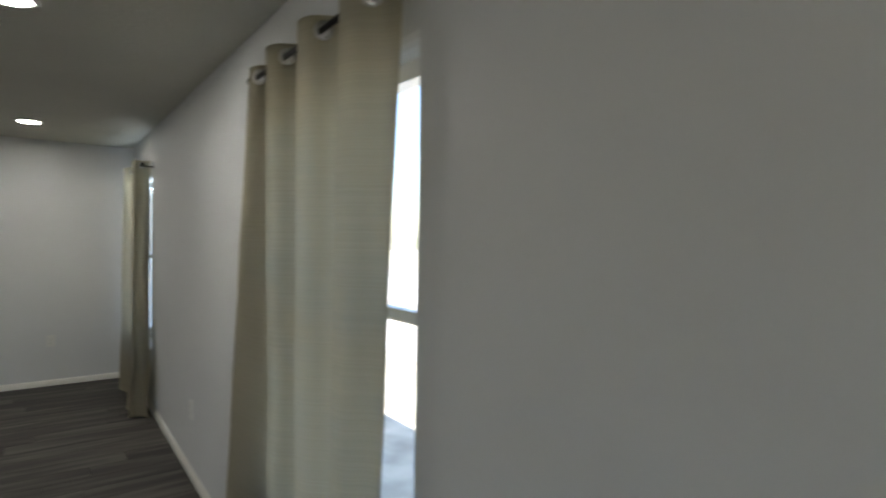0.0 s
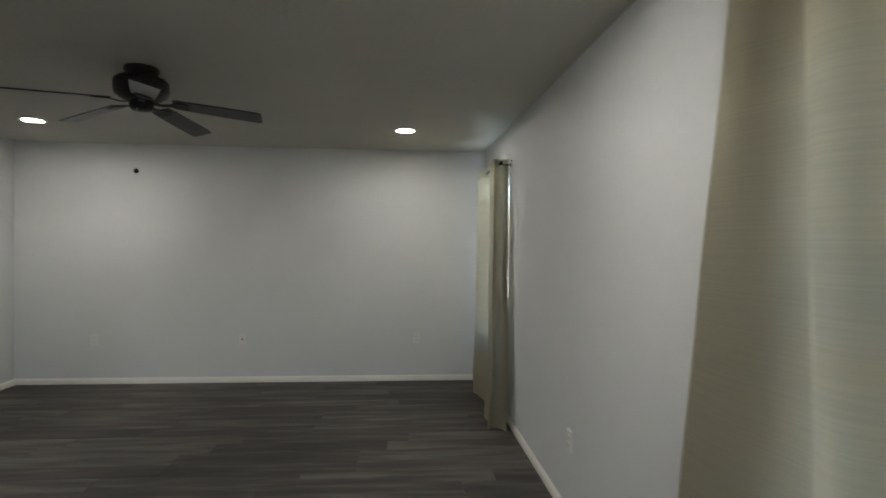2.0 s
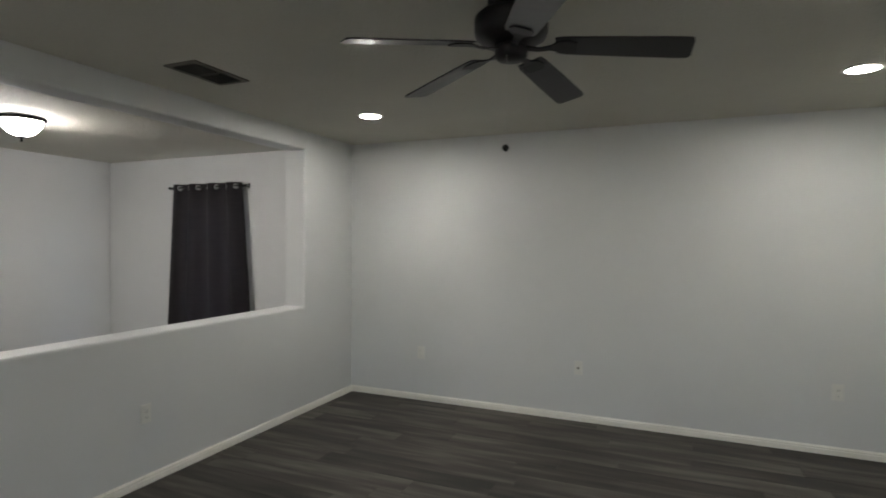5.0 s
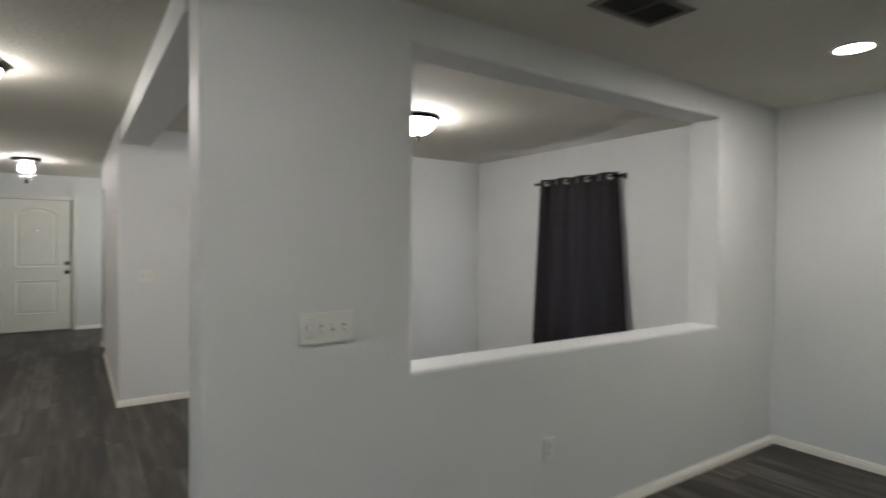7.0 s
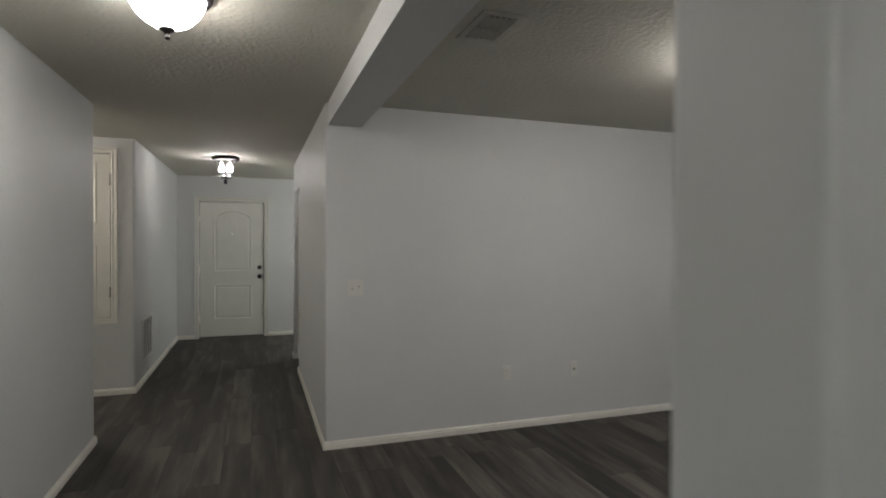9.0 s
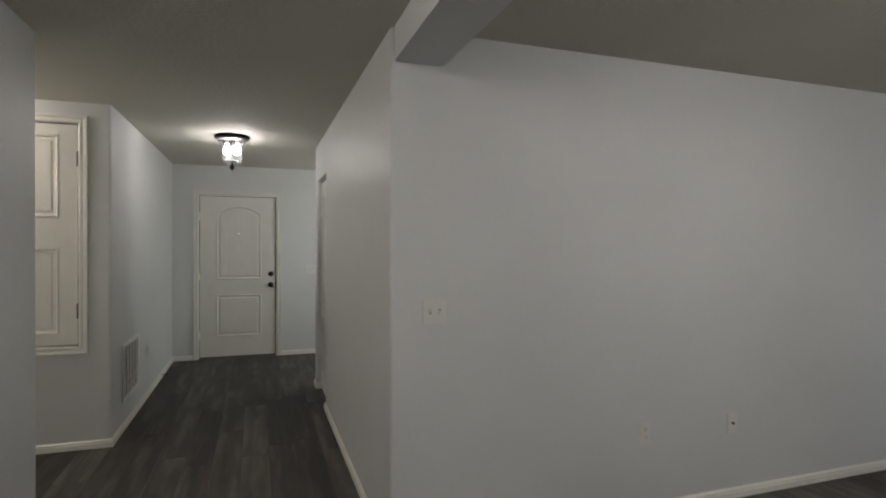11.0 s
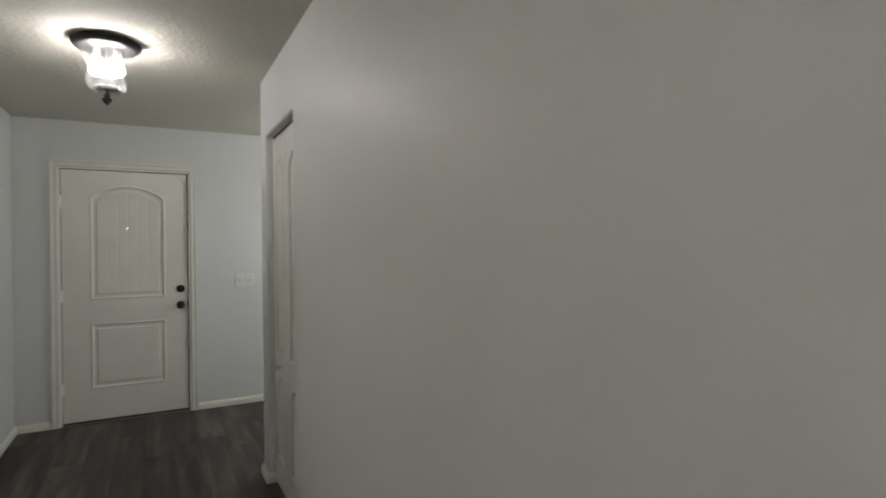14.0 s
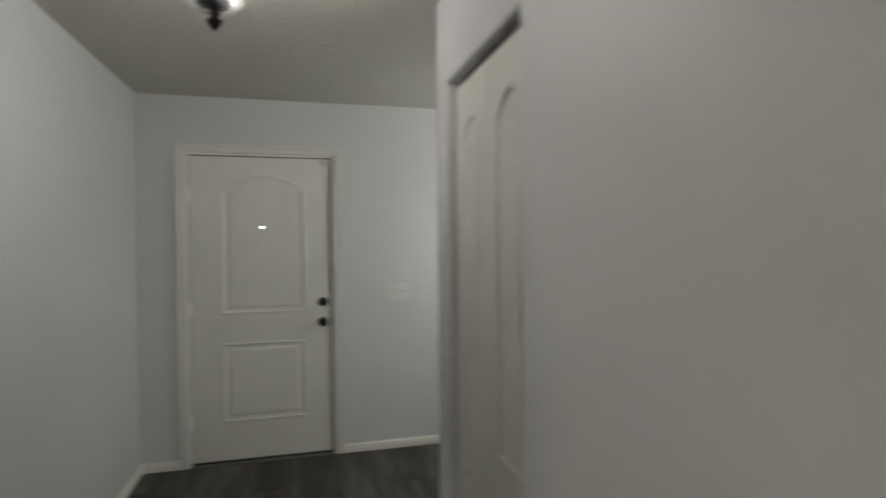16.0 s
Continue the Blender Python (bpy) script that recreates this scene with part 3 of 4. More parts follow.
for k in range(2):
    lf = panel_door(LEAF_W, 2.048, 0.034, [(0.065, LEAF_W - 0.065, 0.16, 0.665, 0.06), (0.065, LEAF_W - 0.065, 0.785, 1.92, 0.07)], deep=1.25)
    bmesh.ops.translate(lf, verts=lf.verts, vec=(0.004 + k * (LEAF_W + 0.004), 0, 0.012))
    leaf = part("door_leaf", lf, DOORPAINT, clos)
    if k == 0:
        front_leaf = leaf
part("knob", turned([(0, 0), (0.008, 0), (0.007, 0.014), (0.015, 0.020), (0.016, 0.028), (0, 0.033)], 0.17, 0, 0.725), DOORPAINT, front_leaf, "small white round knob", True)
part("track", box((0.0, 0.006, 2.062), (CLO - CLI, 0.03, 2.079)), SLOT, clos, "dark metal sliding track")

# ---- windows ----


def window(name, w, z, wall_at, rz, label):
    """A single-hung window: local x along the wall, local +y outwards."""
    ob = thing(name, label, "window", kind="structure", at=wall_at, rz=rz)
    width, z0, z1 = w, z[0], z[1]
    fr = solid_cells([((0, 0.075, z0), (width, 0.135, z1))], [((0.045, -1, z0 + 0.05), (width - 0.045, 1, z1 - 0.05))], 0.004)
    part("window_frame", fr, VINYL, ob)
    mid = (z0 + z1) / 2 + 0.04
    part("meeting_rail", box((0.045, 0.08, mid - 0.016), (width - 0.045, 0.12, mid + 0.016), 0.004), VINYL, ob)
    part("sash", solid_cells([((0.045, 0.082, z0 + 0.05), (width - 0.045, 0.104, mid - 0.016))], [((0.075, -1, z0 + 0.085), (width - 0.075, 1, mid - 0.022))], 0.003), VINYL, ob)
    part("window_sill", box((-0.03, -0.03, z0 - 0.018), (width + 0.03, 0.074, z0 + 0.004), 0.005), TRIM, ob)
    for a, b, y in ((z0 + 0.05, mid - 0.02, 0.095), (mid + 0.02, z1 - 0.05, 0.112)):
        p = part("pane", box((0.046, y, a), (width - 0.046, y + 0.004, b)), GLASS, ob)
        p.visible_shadow = False
    return ob


window("window_1", WIN_1[1] - WIN_1[0], WZ, (XE, WIN_1[1], 0), -90, "white vinyl single-hung window behind a cream curtain")
window("window_2", WIN_2[1] - WIN_2[0], WZ, (XE, WIN_2[1], 0), -90, "white vinyl single-hung window behind a cream curtain")
# unseen window, added to go with the foyer's extra lamp
window("window_4", 0.5, (1.25, 2.03), (-11.25, 4.2, 0), 0, "small unseen vinyl window added in the foyer for light")
window("window_3", WIN_D[1] - WIN_D[0], WZ, (WIN_D[0], YN, 0), 0, "white vinyl single-hung window behind a dark curtain")

# unseen glass door, added only as an opening for the south light
added_glass_door = thing("door_2", "unseen sliding glass door added to let light in", "door", kind="structure", at=(-1.95, YB, 0), rz=0)
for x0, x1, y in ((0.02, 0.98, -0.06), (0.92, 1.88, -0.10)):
    part("sash", solid_cells([((x0, y, 0.02), (x1, y + 0.035, 2.04))], [((x0 + 0.07, -1, 0.10), (x1 - 0.07, 1, 1.96))], 0.003), VINYL, added_glass_door)
    pane = part("pane", box((x0 + 0.071, y + 0.015, 0.101), (x1 - 0.071, y + 0.02, 1.959)), GLASS, added_glass_door)
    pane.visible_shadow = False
part("door_frame", solid_cells([((0, -0.12, 0), (1.9, -0.002, 2.06))], [((0.02, -1, 0.02), (1.88, 1, 2.04))], 0), VINYL, added_glass_door)

# ---- curtains ----


def curtain(at, rz, top, bottom, z0, z1, periods, amp, phase, cloth, ring_mat, label, rod_label, rod, drop=lambda u: 0.0, lean=0.03, seed=1, side=False, fold=None):
    """Local x along the wall, local -y into the room; the rod lies at y = -0.09. top, bottom: (from, to) along x."""
    bm = bmesh.new()
    nu, nv = 220, 70
    zr = z1 - 0.045

    PANEL = 0.86

    def angle(u):
        if side:
            if u > PANEL:
                return 2 * math.pi + math.pi * (u - PANEL) / (1 - PANEL)
            return min(2 * math.pi, math.pi * (u / PANEL - 0.06) / 0.3 - math.pi / 2)
        if fold is None:
            return 2 * math.pi * periods * u + phase
        return math.pi * u / fold[0] if u < fold[0] else math.pi + 2 * math.pi * periods * (u - fold[0]) / (1 - fold[0])

    def place(u, v):
        a = top[0] + (bottom[0] - top[0]) * v
        b = top[1] + (bottom[1] - top[1]) * v
        w = u + 0.012 * math.sin(5 * u + 3 * v + seed) * v * (fold is None and not side)
        th = angle(w)
        am = amp * (1 - 0.25 * v + 0.35 * v * noise.noise((u * 3, v * 2, seed)))
        if fold and u < fold[0]:
            am *= 1 - 0.65 * (1 - u / fold[0])
        y = -0.09 - am * math.cos(th) - lean * v + 0.012 * v * noise.noise((u * 9, v * 5, seed + 4))
        x = a + (b - a) * u
        if fold:
            c = fold[1] + (fold[2] - fold[1]) * v
            x = a + (c - a) * u / fold[0] if u < fold[0] else c + (b - c) * (u - fold[0]) / (1 - fold[0])
        x += 0.25 * am * math.sin(2 * th) * (1 - 0.5 * v)
        if side:
            p, f = min(1, u / PANEL), max(0, (u - PANEL) / (1 - PANEL))
            x = a + (b - a) * p + 0.01 * math.sin(2 * th) * (1 - v) + f * (0.015 + 0.06 * v) - 0.055 * math.sin(math.pi * f)
            y += 0.016 * f
            hem = max(0, 1 - p / 0.17)
            crease = math.sin(math.pi * (14 * v + 1.6 * noise.noise((0.5, v * 4, seed)))) ** 8
            y += hem * (0.010 * noise.noise((2.0, v * 13, seed)) - 0.009 * crease) * min(1, 4 * v)
            x += hem * 0.028 * noise.noise((7.0, v * 7, seed)) * min(1, 3 * v)
            low = max(0, (v - 0.72) / 0.28)
            y -= low * low * (0.02 * (1 - f) + 0.03 * noise.noise((u * 5, v * 6, seed + 9)))
        return Vector((x, min(y, -0.012), z1 + (z0 + drop(u) - z1) * v))

    marks = [k / 2000 for k in range(40, 1960)]
    crossings = [c for c, d in zip(marks, marks[1:]) if math.cos(angle(c)) * math.cos(angle(d)) <= 0]
    vv = [0, 0.006, 0.011, 0.016, 0.021, 0.026, 0.031, 0.036, 0.05] + [0.05 + 0.95 * (k + 1) / nv for k in range(nv)]
    grid = [[bm.verts.new(place(i / nu, v)) for v in vv] for i in range(nu + 1)]
    holes = [place(c, (z1 - zr) / (z1 - z0)) for c in crossings]
    for i in range(nu):
        for j in range(len(vv) - 1):
            mid = (grid[i][j].co + grid[i + 1][j + 1].co) / 2
            if j < 9 and any((mid - h).length < 0.019 for h in holes):
                continue
            bm.faces.new((grid[i][j], grid[i + 1][j], grid[i + 1][j + 1], grid[i][j + 1]))
    bmesh.ops.solidify(bm, geom=bm.faces[:], thickness=0.0025)
    bmesh.ops.recalc_face_normals(bm, faces=bm.faces)
    drape = thing("curtain", label, "curtain", at=at, rz=rz)
    sheet = part("cloth", bm, cloth, drape, smooth=True)
    for c, h in zip(crossings, holes):
        t = (place(c + 0.004, 0.02) - place(c - 0.004, 0.02)).normalized()
        n = Vector((-t.y, t.x, 0)).normalized()
        ring = lathe([(0.0175, -0.003), (0.0175, 0.004), (0.020, 0.006), (0.027, 0.005), (0.029, 0.001), (0.029, -0.003), (0.0175, -0.003)], 24)
        bmesh.ops.transform(ring, matrix=Matrix.Translation(h) @ n.to_track_quat("Z", "Y").to_matrix().to_4x4(), verts=ring.verts)
        part("grommet", ring, ring_mat, drape, smooth=True)
    pole = thing("curtain_rod", rod_label, "curtain rod", at=at, rz=rz)
    part("rod", tube([(rod[0], -0.09, zr + 0.006), (rod[1], -0.09, zr + 0.006)], 0.0095), BRONZE, pole, smooth=True)
    for x, d in ((rod[0], -1), (rod[1], 1)):
        cap = lathe([(0, 0), (0.014, 0), (0.016, 0.012), (0.012, 0.024), (0, 0.028)], 16)
        bmesh.ops.transform(cap, matrix=Matrix.Translation((x, -0.09, zr + 0.006)) @ Matrix.Rotation(radians(90 * d), 4, "Y"), verts=cap.verts)
        part("end_cap", cap, BRONZE, pole, smooth=True)
        br = box((x - 0.012 - 0.02 * d, -0.006, zr - 0.02), (x + 0.012 - 0.02 * d, -0.001, zr + 0.035), 0.002)
        add_box(br, (x - 0.006 - 0.02 * d, -0.1, zr - 0.012), (x + 0.006 - 0.02 * d, -0.004, zr - 0.003), 0.002)
        part("bracket", br, BRONZE, pole)
    return drape


# east wall: local x runs towards -y
curtain((XE, 1.99, 0), -90, (-0.01, 1.03), (-0.34, 0.932), 0.02, 2.185, 3.0, 0.045, 0.0, CREAM, STEEL,
        "long cream linen grommet curtain hanging from rod to floor", "dark bronze curtain rod over the window", (-0.03, 1.2), seed=3, lean=0.01, fold=(0.16, 0.14, 0.27))
curtain((XE, 6.26, 0), -90, (0.10, 1.14), (-0.09, 1.34), 0.012, 2.165, 3.0, 0.050, 0.0, CREAM, STEEL,
        "long cream linen grommet curtain flaring over the floor", "dark bronze curtain rod over the window", (0.04, 1.165), seed=8, side=True)
curtain((-5.78, YN, 0), 0, (0.085, 1.04), (-0.05, 1.22), 0.02, 2.12, 3.5, 0.03, 0, DARKCLOTH, STEEL,
        "charcoal blackout grommet curtain reaching the floor", "thin dark curtain rod over the dining window", (0.0, 1.10), lean=0.0, seed=5)

# ---- ceiling lamps ----


def bowl_lamp(x, y, glow, size=1.0):
    lamp = thing("ceiling_lamp", "lit flush ceiling lamp with white glass bowl and bronze rim", "ceiling lamp", "flush bowl lamps", at=(x, y, H))
    part("rim", lathe([(0, 0), (0.140, 0), (0.160, -0.006), (0.165, -0.018), (0.158, -0.030), (0.148, -0.034), (0.138, -0.030), (0, -0.028)], 48), BRONZE, lamp, "dark bronze rim", True)
    part("bowl", lathe([(0.140, -0.030), (0.138, -0.044), (0.129, -0.068), (0.111, -0.096), (0.085, -0.122), (0.054, -0.140), (0.020, -0.148), (0, -0.149)], 48), glow, lamp, "glowing white alabaster glass bowl", True)
    part("finial", lathe([(0, -0.146), (0.026, -0.147), (0.030, -0.153), (0.022, -0.160), (0.010, -0.166), (0.008, -0.176), (0.012, -0.182), (0.009, -0.192), (0, -0.195)], 24), BRONZE, lamp, "dark bronze finial", True)
    lamp.scale = (size, size, size)
    return lamp


bowl_lamp(-5.395, 1.775, BOWL)
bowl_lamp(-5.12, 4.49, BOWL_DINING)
# unseen lamp added in the passage to brighten the hall's north wall
bowl_lamp(-8.70, -0.05, BOWL_ADDED, 0.75)

foyer = thing("ceiling_lamp", "lit flush ceiling lamp with clear bell glass and bronze pan", "ceiling lamp", at=(-9.86, 1.772, H))
part("pan", lathe([(0, 0), (0.140, 0), (0.152, -0.008), (0.152, -0.020), (0.140, -0.034), (0.120, -0.040), (0, -0.036)], 48), BRONZE, foyer, "dark bronze pan", True)
bell = bmesh.new()
BELL = [(0.124, -0.036), (0.121, -0.052), (0.108, -0.078), (0.090, -0.106), (0.079, -0.132), (0.079, -0.150), (0.087, -0.174), (0.090, -0.198), (0.081, -0.226), (0.060, -0.247), (0.030, -0.259), (0.012, -0.262)]
STEPS, LOBE = 120, 0.022
rings = [[bell.verts.new(((r + LOBE * r * math.cos(10 * a)) * math.cos(a), (r + LOBE * r * math.cos(10 * a)) * math.sin(a), z - 0.3 * LOBE * r * math.cos(10 * a))) for a in [2 * math.pi * k / STEPS for k in range(STEPS)]] for r, z in BELL]
for a, b in zip(rings, rings[1:]):
    for k in range(STEPS):
        bell.faces.new((a[k], a[(k + 1) % STEPS], b[(k + 1) % STEPS], b[k]))
shade = part("shade", bell, CLEAR, foyer, "clear lobed bell glass shade", True)
part("stem", tube([(0, 0, -0.03), (0, 0, -0.270)], 0.005), BRONZE, foyer)
part("catch_plate", lathe([(0, -0.222), (0.050, -0.224), (0.056, -0.230), (0.050, -0.235), (0, -0.237)], 32), BRONZE, foyer, "dark bronze plate in the glass", True)
part("finial", lathe([(0, -0.258), (0.017, -0.262), (0.012, -0.272), (0.024, -0.285), (0.018, -0.298), (0.006, -0.311), (0, -0.317)], 20), BRONZE, foyer, "dark bronze finial", True)
for k in range(2):
    sx = 0.045 if k else -0.045
    part("bulb", lathe([(0, -0.172), (0.018, -0.167), (0.030, -0.150), (0.030, -0.132), (0.020, -0.106), (0.013, -0.084), (0.013, -0.070), (0, -0.070)], 20, center=(sx * 0.3, sx, 0)), BULB, foyer, "glowing bulb", True)
    part("socket", lathe([(0, -0.034), (0.016, -0.034), (0.016, -0.072), (0, -0.072)], 16, center=(sx * 0.3, sx, 0)), PLATE, foyer)

down = thing("downlight", "lit white recessed ceiling downlight", "downlight", "living room downlights", at=(0.485, 5.455, H))
part("trim_ring", lathe([(0.072, -0.001), (0.096, -0.001), (0.096, -0.004), (0.088, -0.007), (0.074, -0.006), (0.072, -0.001)], 40), PLATE, down, smooth=True)
part("lens", lathe([(0, -0.0045), (0.0735, -0.0045), (0.0735, -0.001), (0, -0.001)], 40), LENS, down, "glowing white lens")
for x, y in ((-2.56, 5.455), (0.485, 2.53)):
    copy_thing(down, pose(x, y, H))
# unseen downlight added off the grid, dimmed to suit the pass-through wall
unseen_down = copy_thing(down, pose(-2.30, 2.40, H))
for lens in unseen_down.children:
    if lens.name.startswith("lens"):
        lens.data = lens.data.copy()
        lens.data.materials[0] = LENS_UNSEEN

# ---- ceiling fan ----
fan = thing("ceiling_fan", "dark bronze five-blade ceiling fan with pull chain", "ceiling fan", at=(-1.02, 3.92, H))
part("canopy", lathe([(0, 0), (0.085, 0), (0.092, -0.012), (0.088, -0.03), (0.066, -0.045), (0.05, -0.056), (0, -0.056)], 40), BRONZE, fan, smooth=True)
part("motor", lathe([(0, -0.050), (0.085, -0.052), (0.122, -0.062), (0.140, -0.080), (0.142, -0.098), (0.142, -0.136), (0.134, -0.158), (0.106, -0.176), (0.07, -0.184), (0, -0.186)], 48), BRONZE, fan, "dark bronze drum motor housing", True)
part("switch_housing", lathe([(0, -0.183), (0.060, -0.185), (0.064, -0.196), (0.062, -0.228), (0.05, -0.240), (0, -0.244)], 36), BRONZE, fan, smooth=True)
FAN_TURN, BLADE_Z, PITCH = 7.0, -0.196, -12
for k in range(5):
    turn = Matrix.Rotation(radians(FAN_TURN + 72 * k), 4, "Z")
    iron = bmesh.new()
    prof = [(0.06, 0.016, 0.0), (0.11, 0.012, -0.004), (0.15, 0.014, 0.004), (0.18, 0.036, 0.008), (0.22, 0.044, 0.008), (0.25, 0.030, 0.008)]
    lines = [[iron.verts.new((x, s * w, z + dz)) for s, dz in ((-1, 0), (1, 0), (1, 0.006), (-1, 0.006))] for x, w, z in prof]
    for a, b in zip(lines, lines[1:]):
        for q in range(4):
            iron.faces.new((a[q], a[(q + 1) % 4], b[(q + 1) % 4], b[q]))
    iron.faces.new(lines[0])
    iron.faces.new(lines[-1])
    bmesh.ops.recalc_face_normals(iron, faces=iron.faces)
    m = Matrix.Translation((0, 0, BLADE_Z)) @ turn @ Matrix.Rotation(radians(6.2), 4, "Y") @ Matrix.Rotation(radians(PITCH), 4, "X")
    bmesh.ops.transform(iron, matrix=m, verts=iron.verts)
    bl = bmesh.new()
    pts = [(0.17, -0.050), (0.20, -0.057), (0.40, -0.064), (0.61, -0.067)] + [(0.628 + 0.022 * math.sin(a), -0.067 + 0.022 * (1 - math.cos(a))) for a in (0.5, 1.0, 1.57)]
    pts += [(x, -y) for x, y in pts[::-1]]
    lo = [bl.verts.new((x, y, 0.014)) for x, y in pts]
    hi = [bl.verts.new((x, y, 0.020)) for x, y in pts]
    bl.faces.new(lo)
    bl.faces.new(hi)
    for q in range(len(pts)):
        bl.faces.new((lo[q], lo[(q + 1) % len(pts)], hi[(q + 1) % len(pts)], hi[q]))
    bmesh.ops.recalc_face_normals(bl, faces=bl.faces)
    bmesh.ops.transform(bl, matrix=m, verts=bl.verts)
    blade = part("blade", bl, FANWOOD, fan, "dark wood-grain fan blade")
    part("blade_iron", iron, BRONZE, blade, "dark bronze blade bracket")
chain = part("pull_chain", tube([(0.0, -0.055, -0.23), (0.0, -0.06, -0.40), (0.0, -0.06, -0.580)], 0.0008, 6), STEEL, fan)
part("chain_ball", lathe([(0, 0.014), (0.006, 0.013), (0.012, 0.006), (0.0135, 0), (0.012, -0.006), (0.006, -0.012), (0, -0.0135)], 16, center=(0.0, -0.06, -0.588)), BRONZE, chain, "dark round pull ball", True)

# ---- vents ----
lv = thing("ceiling_vent", "dusty dark ceiling air register with louvres", "air vent", at=(-2.865, 4.19, H))
part("frame", solid_cells([((-0.115, -0.20, -0.010), (0.115, 0.20, -0.001))], [((-0.085, -0.17, -1), (0.085, 0.17, 1))], 0.003), VENT_DUST_SHADE, lv)
part("backing", box((-0.085, -0.17, -0.003), (0.085, 0.17, -0.001)), DUCT_SHADE, lv)
part("divider", box((-0.085, -0.006, -0.012), (0.085, 0.006, -0.003)), VENTGREY, lv)
for s in (-1, 1):
    for k in range(7):
        b = box((-0.072 + k * 0.024 - 0.009, 0.008, -0.001), (-0.072 + k * 0.024 + 0.009, 0.166, 0.001))
        bmesh.ops.rotate(b, verts=b.verts, cent=(-0.072 + k * 0.024, 0, 0), matrix=Matrix.Rotation(radians(38), 3, "Y"))
        bmesh.ops.translate(b, verts=b.verts, vec=(0, 0 if s > 0 else -0.174, -0.0105))
        part("slat", b, VENTGREY, lv)
dv = thing("ceiling_vent", "white square ceiling air register with louvres", "air vent", at=(-5.30, 3.10, H))
part("frame", solid_cells([((-0.165, -0.105, -0.010), (0.165, 0.105, -0.001))], [((-0.13, -0.07, -1), (0.13, 0.07, 1))], 0.003), VENTCEIL, dv)
# brown sheet, its colour set for the shade between the louvres
part("backing", box((-0.13, -0.07, -0.003), (0.13, 0.07, -0.001)), VENT_DUST_SHADE, dv)
part("divider", box((-0.006, -0.07, -0.012), (0.006, 0.07, -0.003)), VENTCEIL, dv)
for s in (0, 1):
    for k in range(5):
        b = box((-0.122 + 0.13 * s, -0.056 + k * 0.028 - 0.0105, -0.001), (-0.008 + 0.13 * s, -0.056 + k * 0.028 + 0.0105, 0.001))
        bmesh.ops.rotate(b, verts=b.verts, cent=(0, -0.056 + k * 0.028, 0), matrix=Matrix.Rotation(radians(-35), 3, "X"))
        bmesh.ops.translate(b, verts=b.verts, vec=(0, 0, -0.0105))
        part("slat", b, VENTCEIL, dv)
rv = thing("return_grille", "white slatted return air grille low on wall", "air vent", at=(-9.55, YS, 0.445))
part("frame", solid_cells([((-0.295, 0.001, -0.225), (0.295, 0.012, 0.225))], [((-0.265, -1, -0.195), (0.265, 1, 0.195))], 0.004), VENTMETAL, rv)
part("backing", box((-0.265, 0.001, -0.195), (0.265, 0.003, 0.195)), DUCT_SHADE, rv)
for k in range(26):
    z = -0.187 + k * 0.01496
    b = box((-0.265, 0.006, z - 0.0011), (0.265, 0.011, z + 0.0011))
    bmesh.ops.rotate(b, verts=b.verts, cent=(0, 0.009, z), matrix=Matrix.Rotation(radians(-22), 3, "X"))
    bmesh.ops.translate(b, verts=b.verts, vec=(0, 0.001, 0))
    part("slat", b, VENTMETAL, rv)
for k in range(5):
    x = -0.265 + 0.53 * (k + 0.5) / 5
    part("rib", box((x - 0.0025, 0.004, -0.195), (x + 0.0025, 0.0125, 0.195)), VENTMETAL, rv)

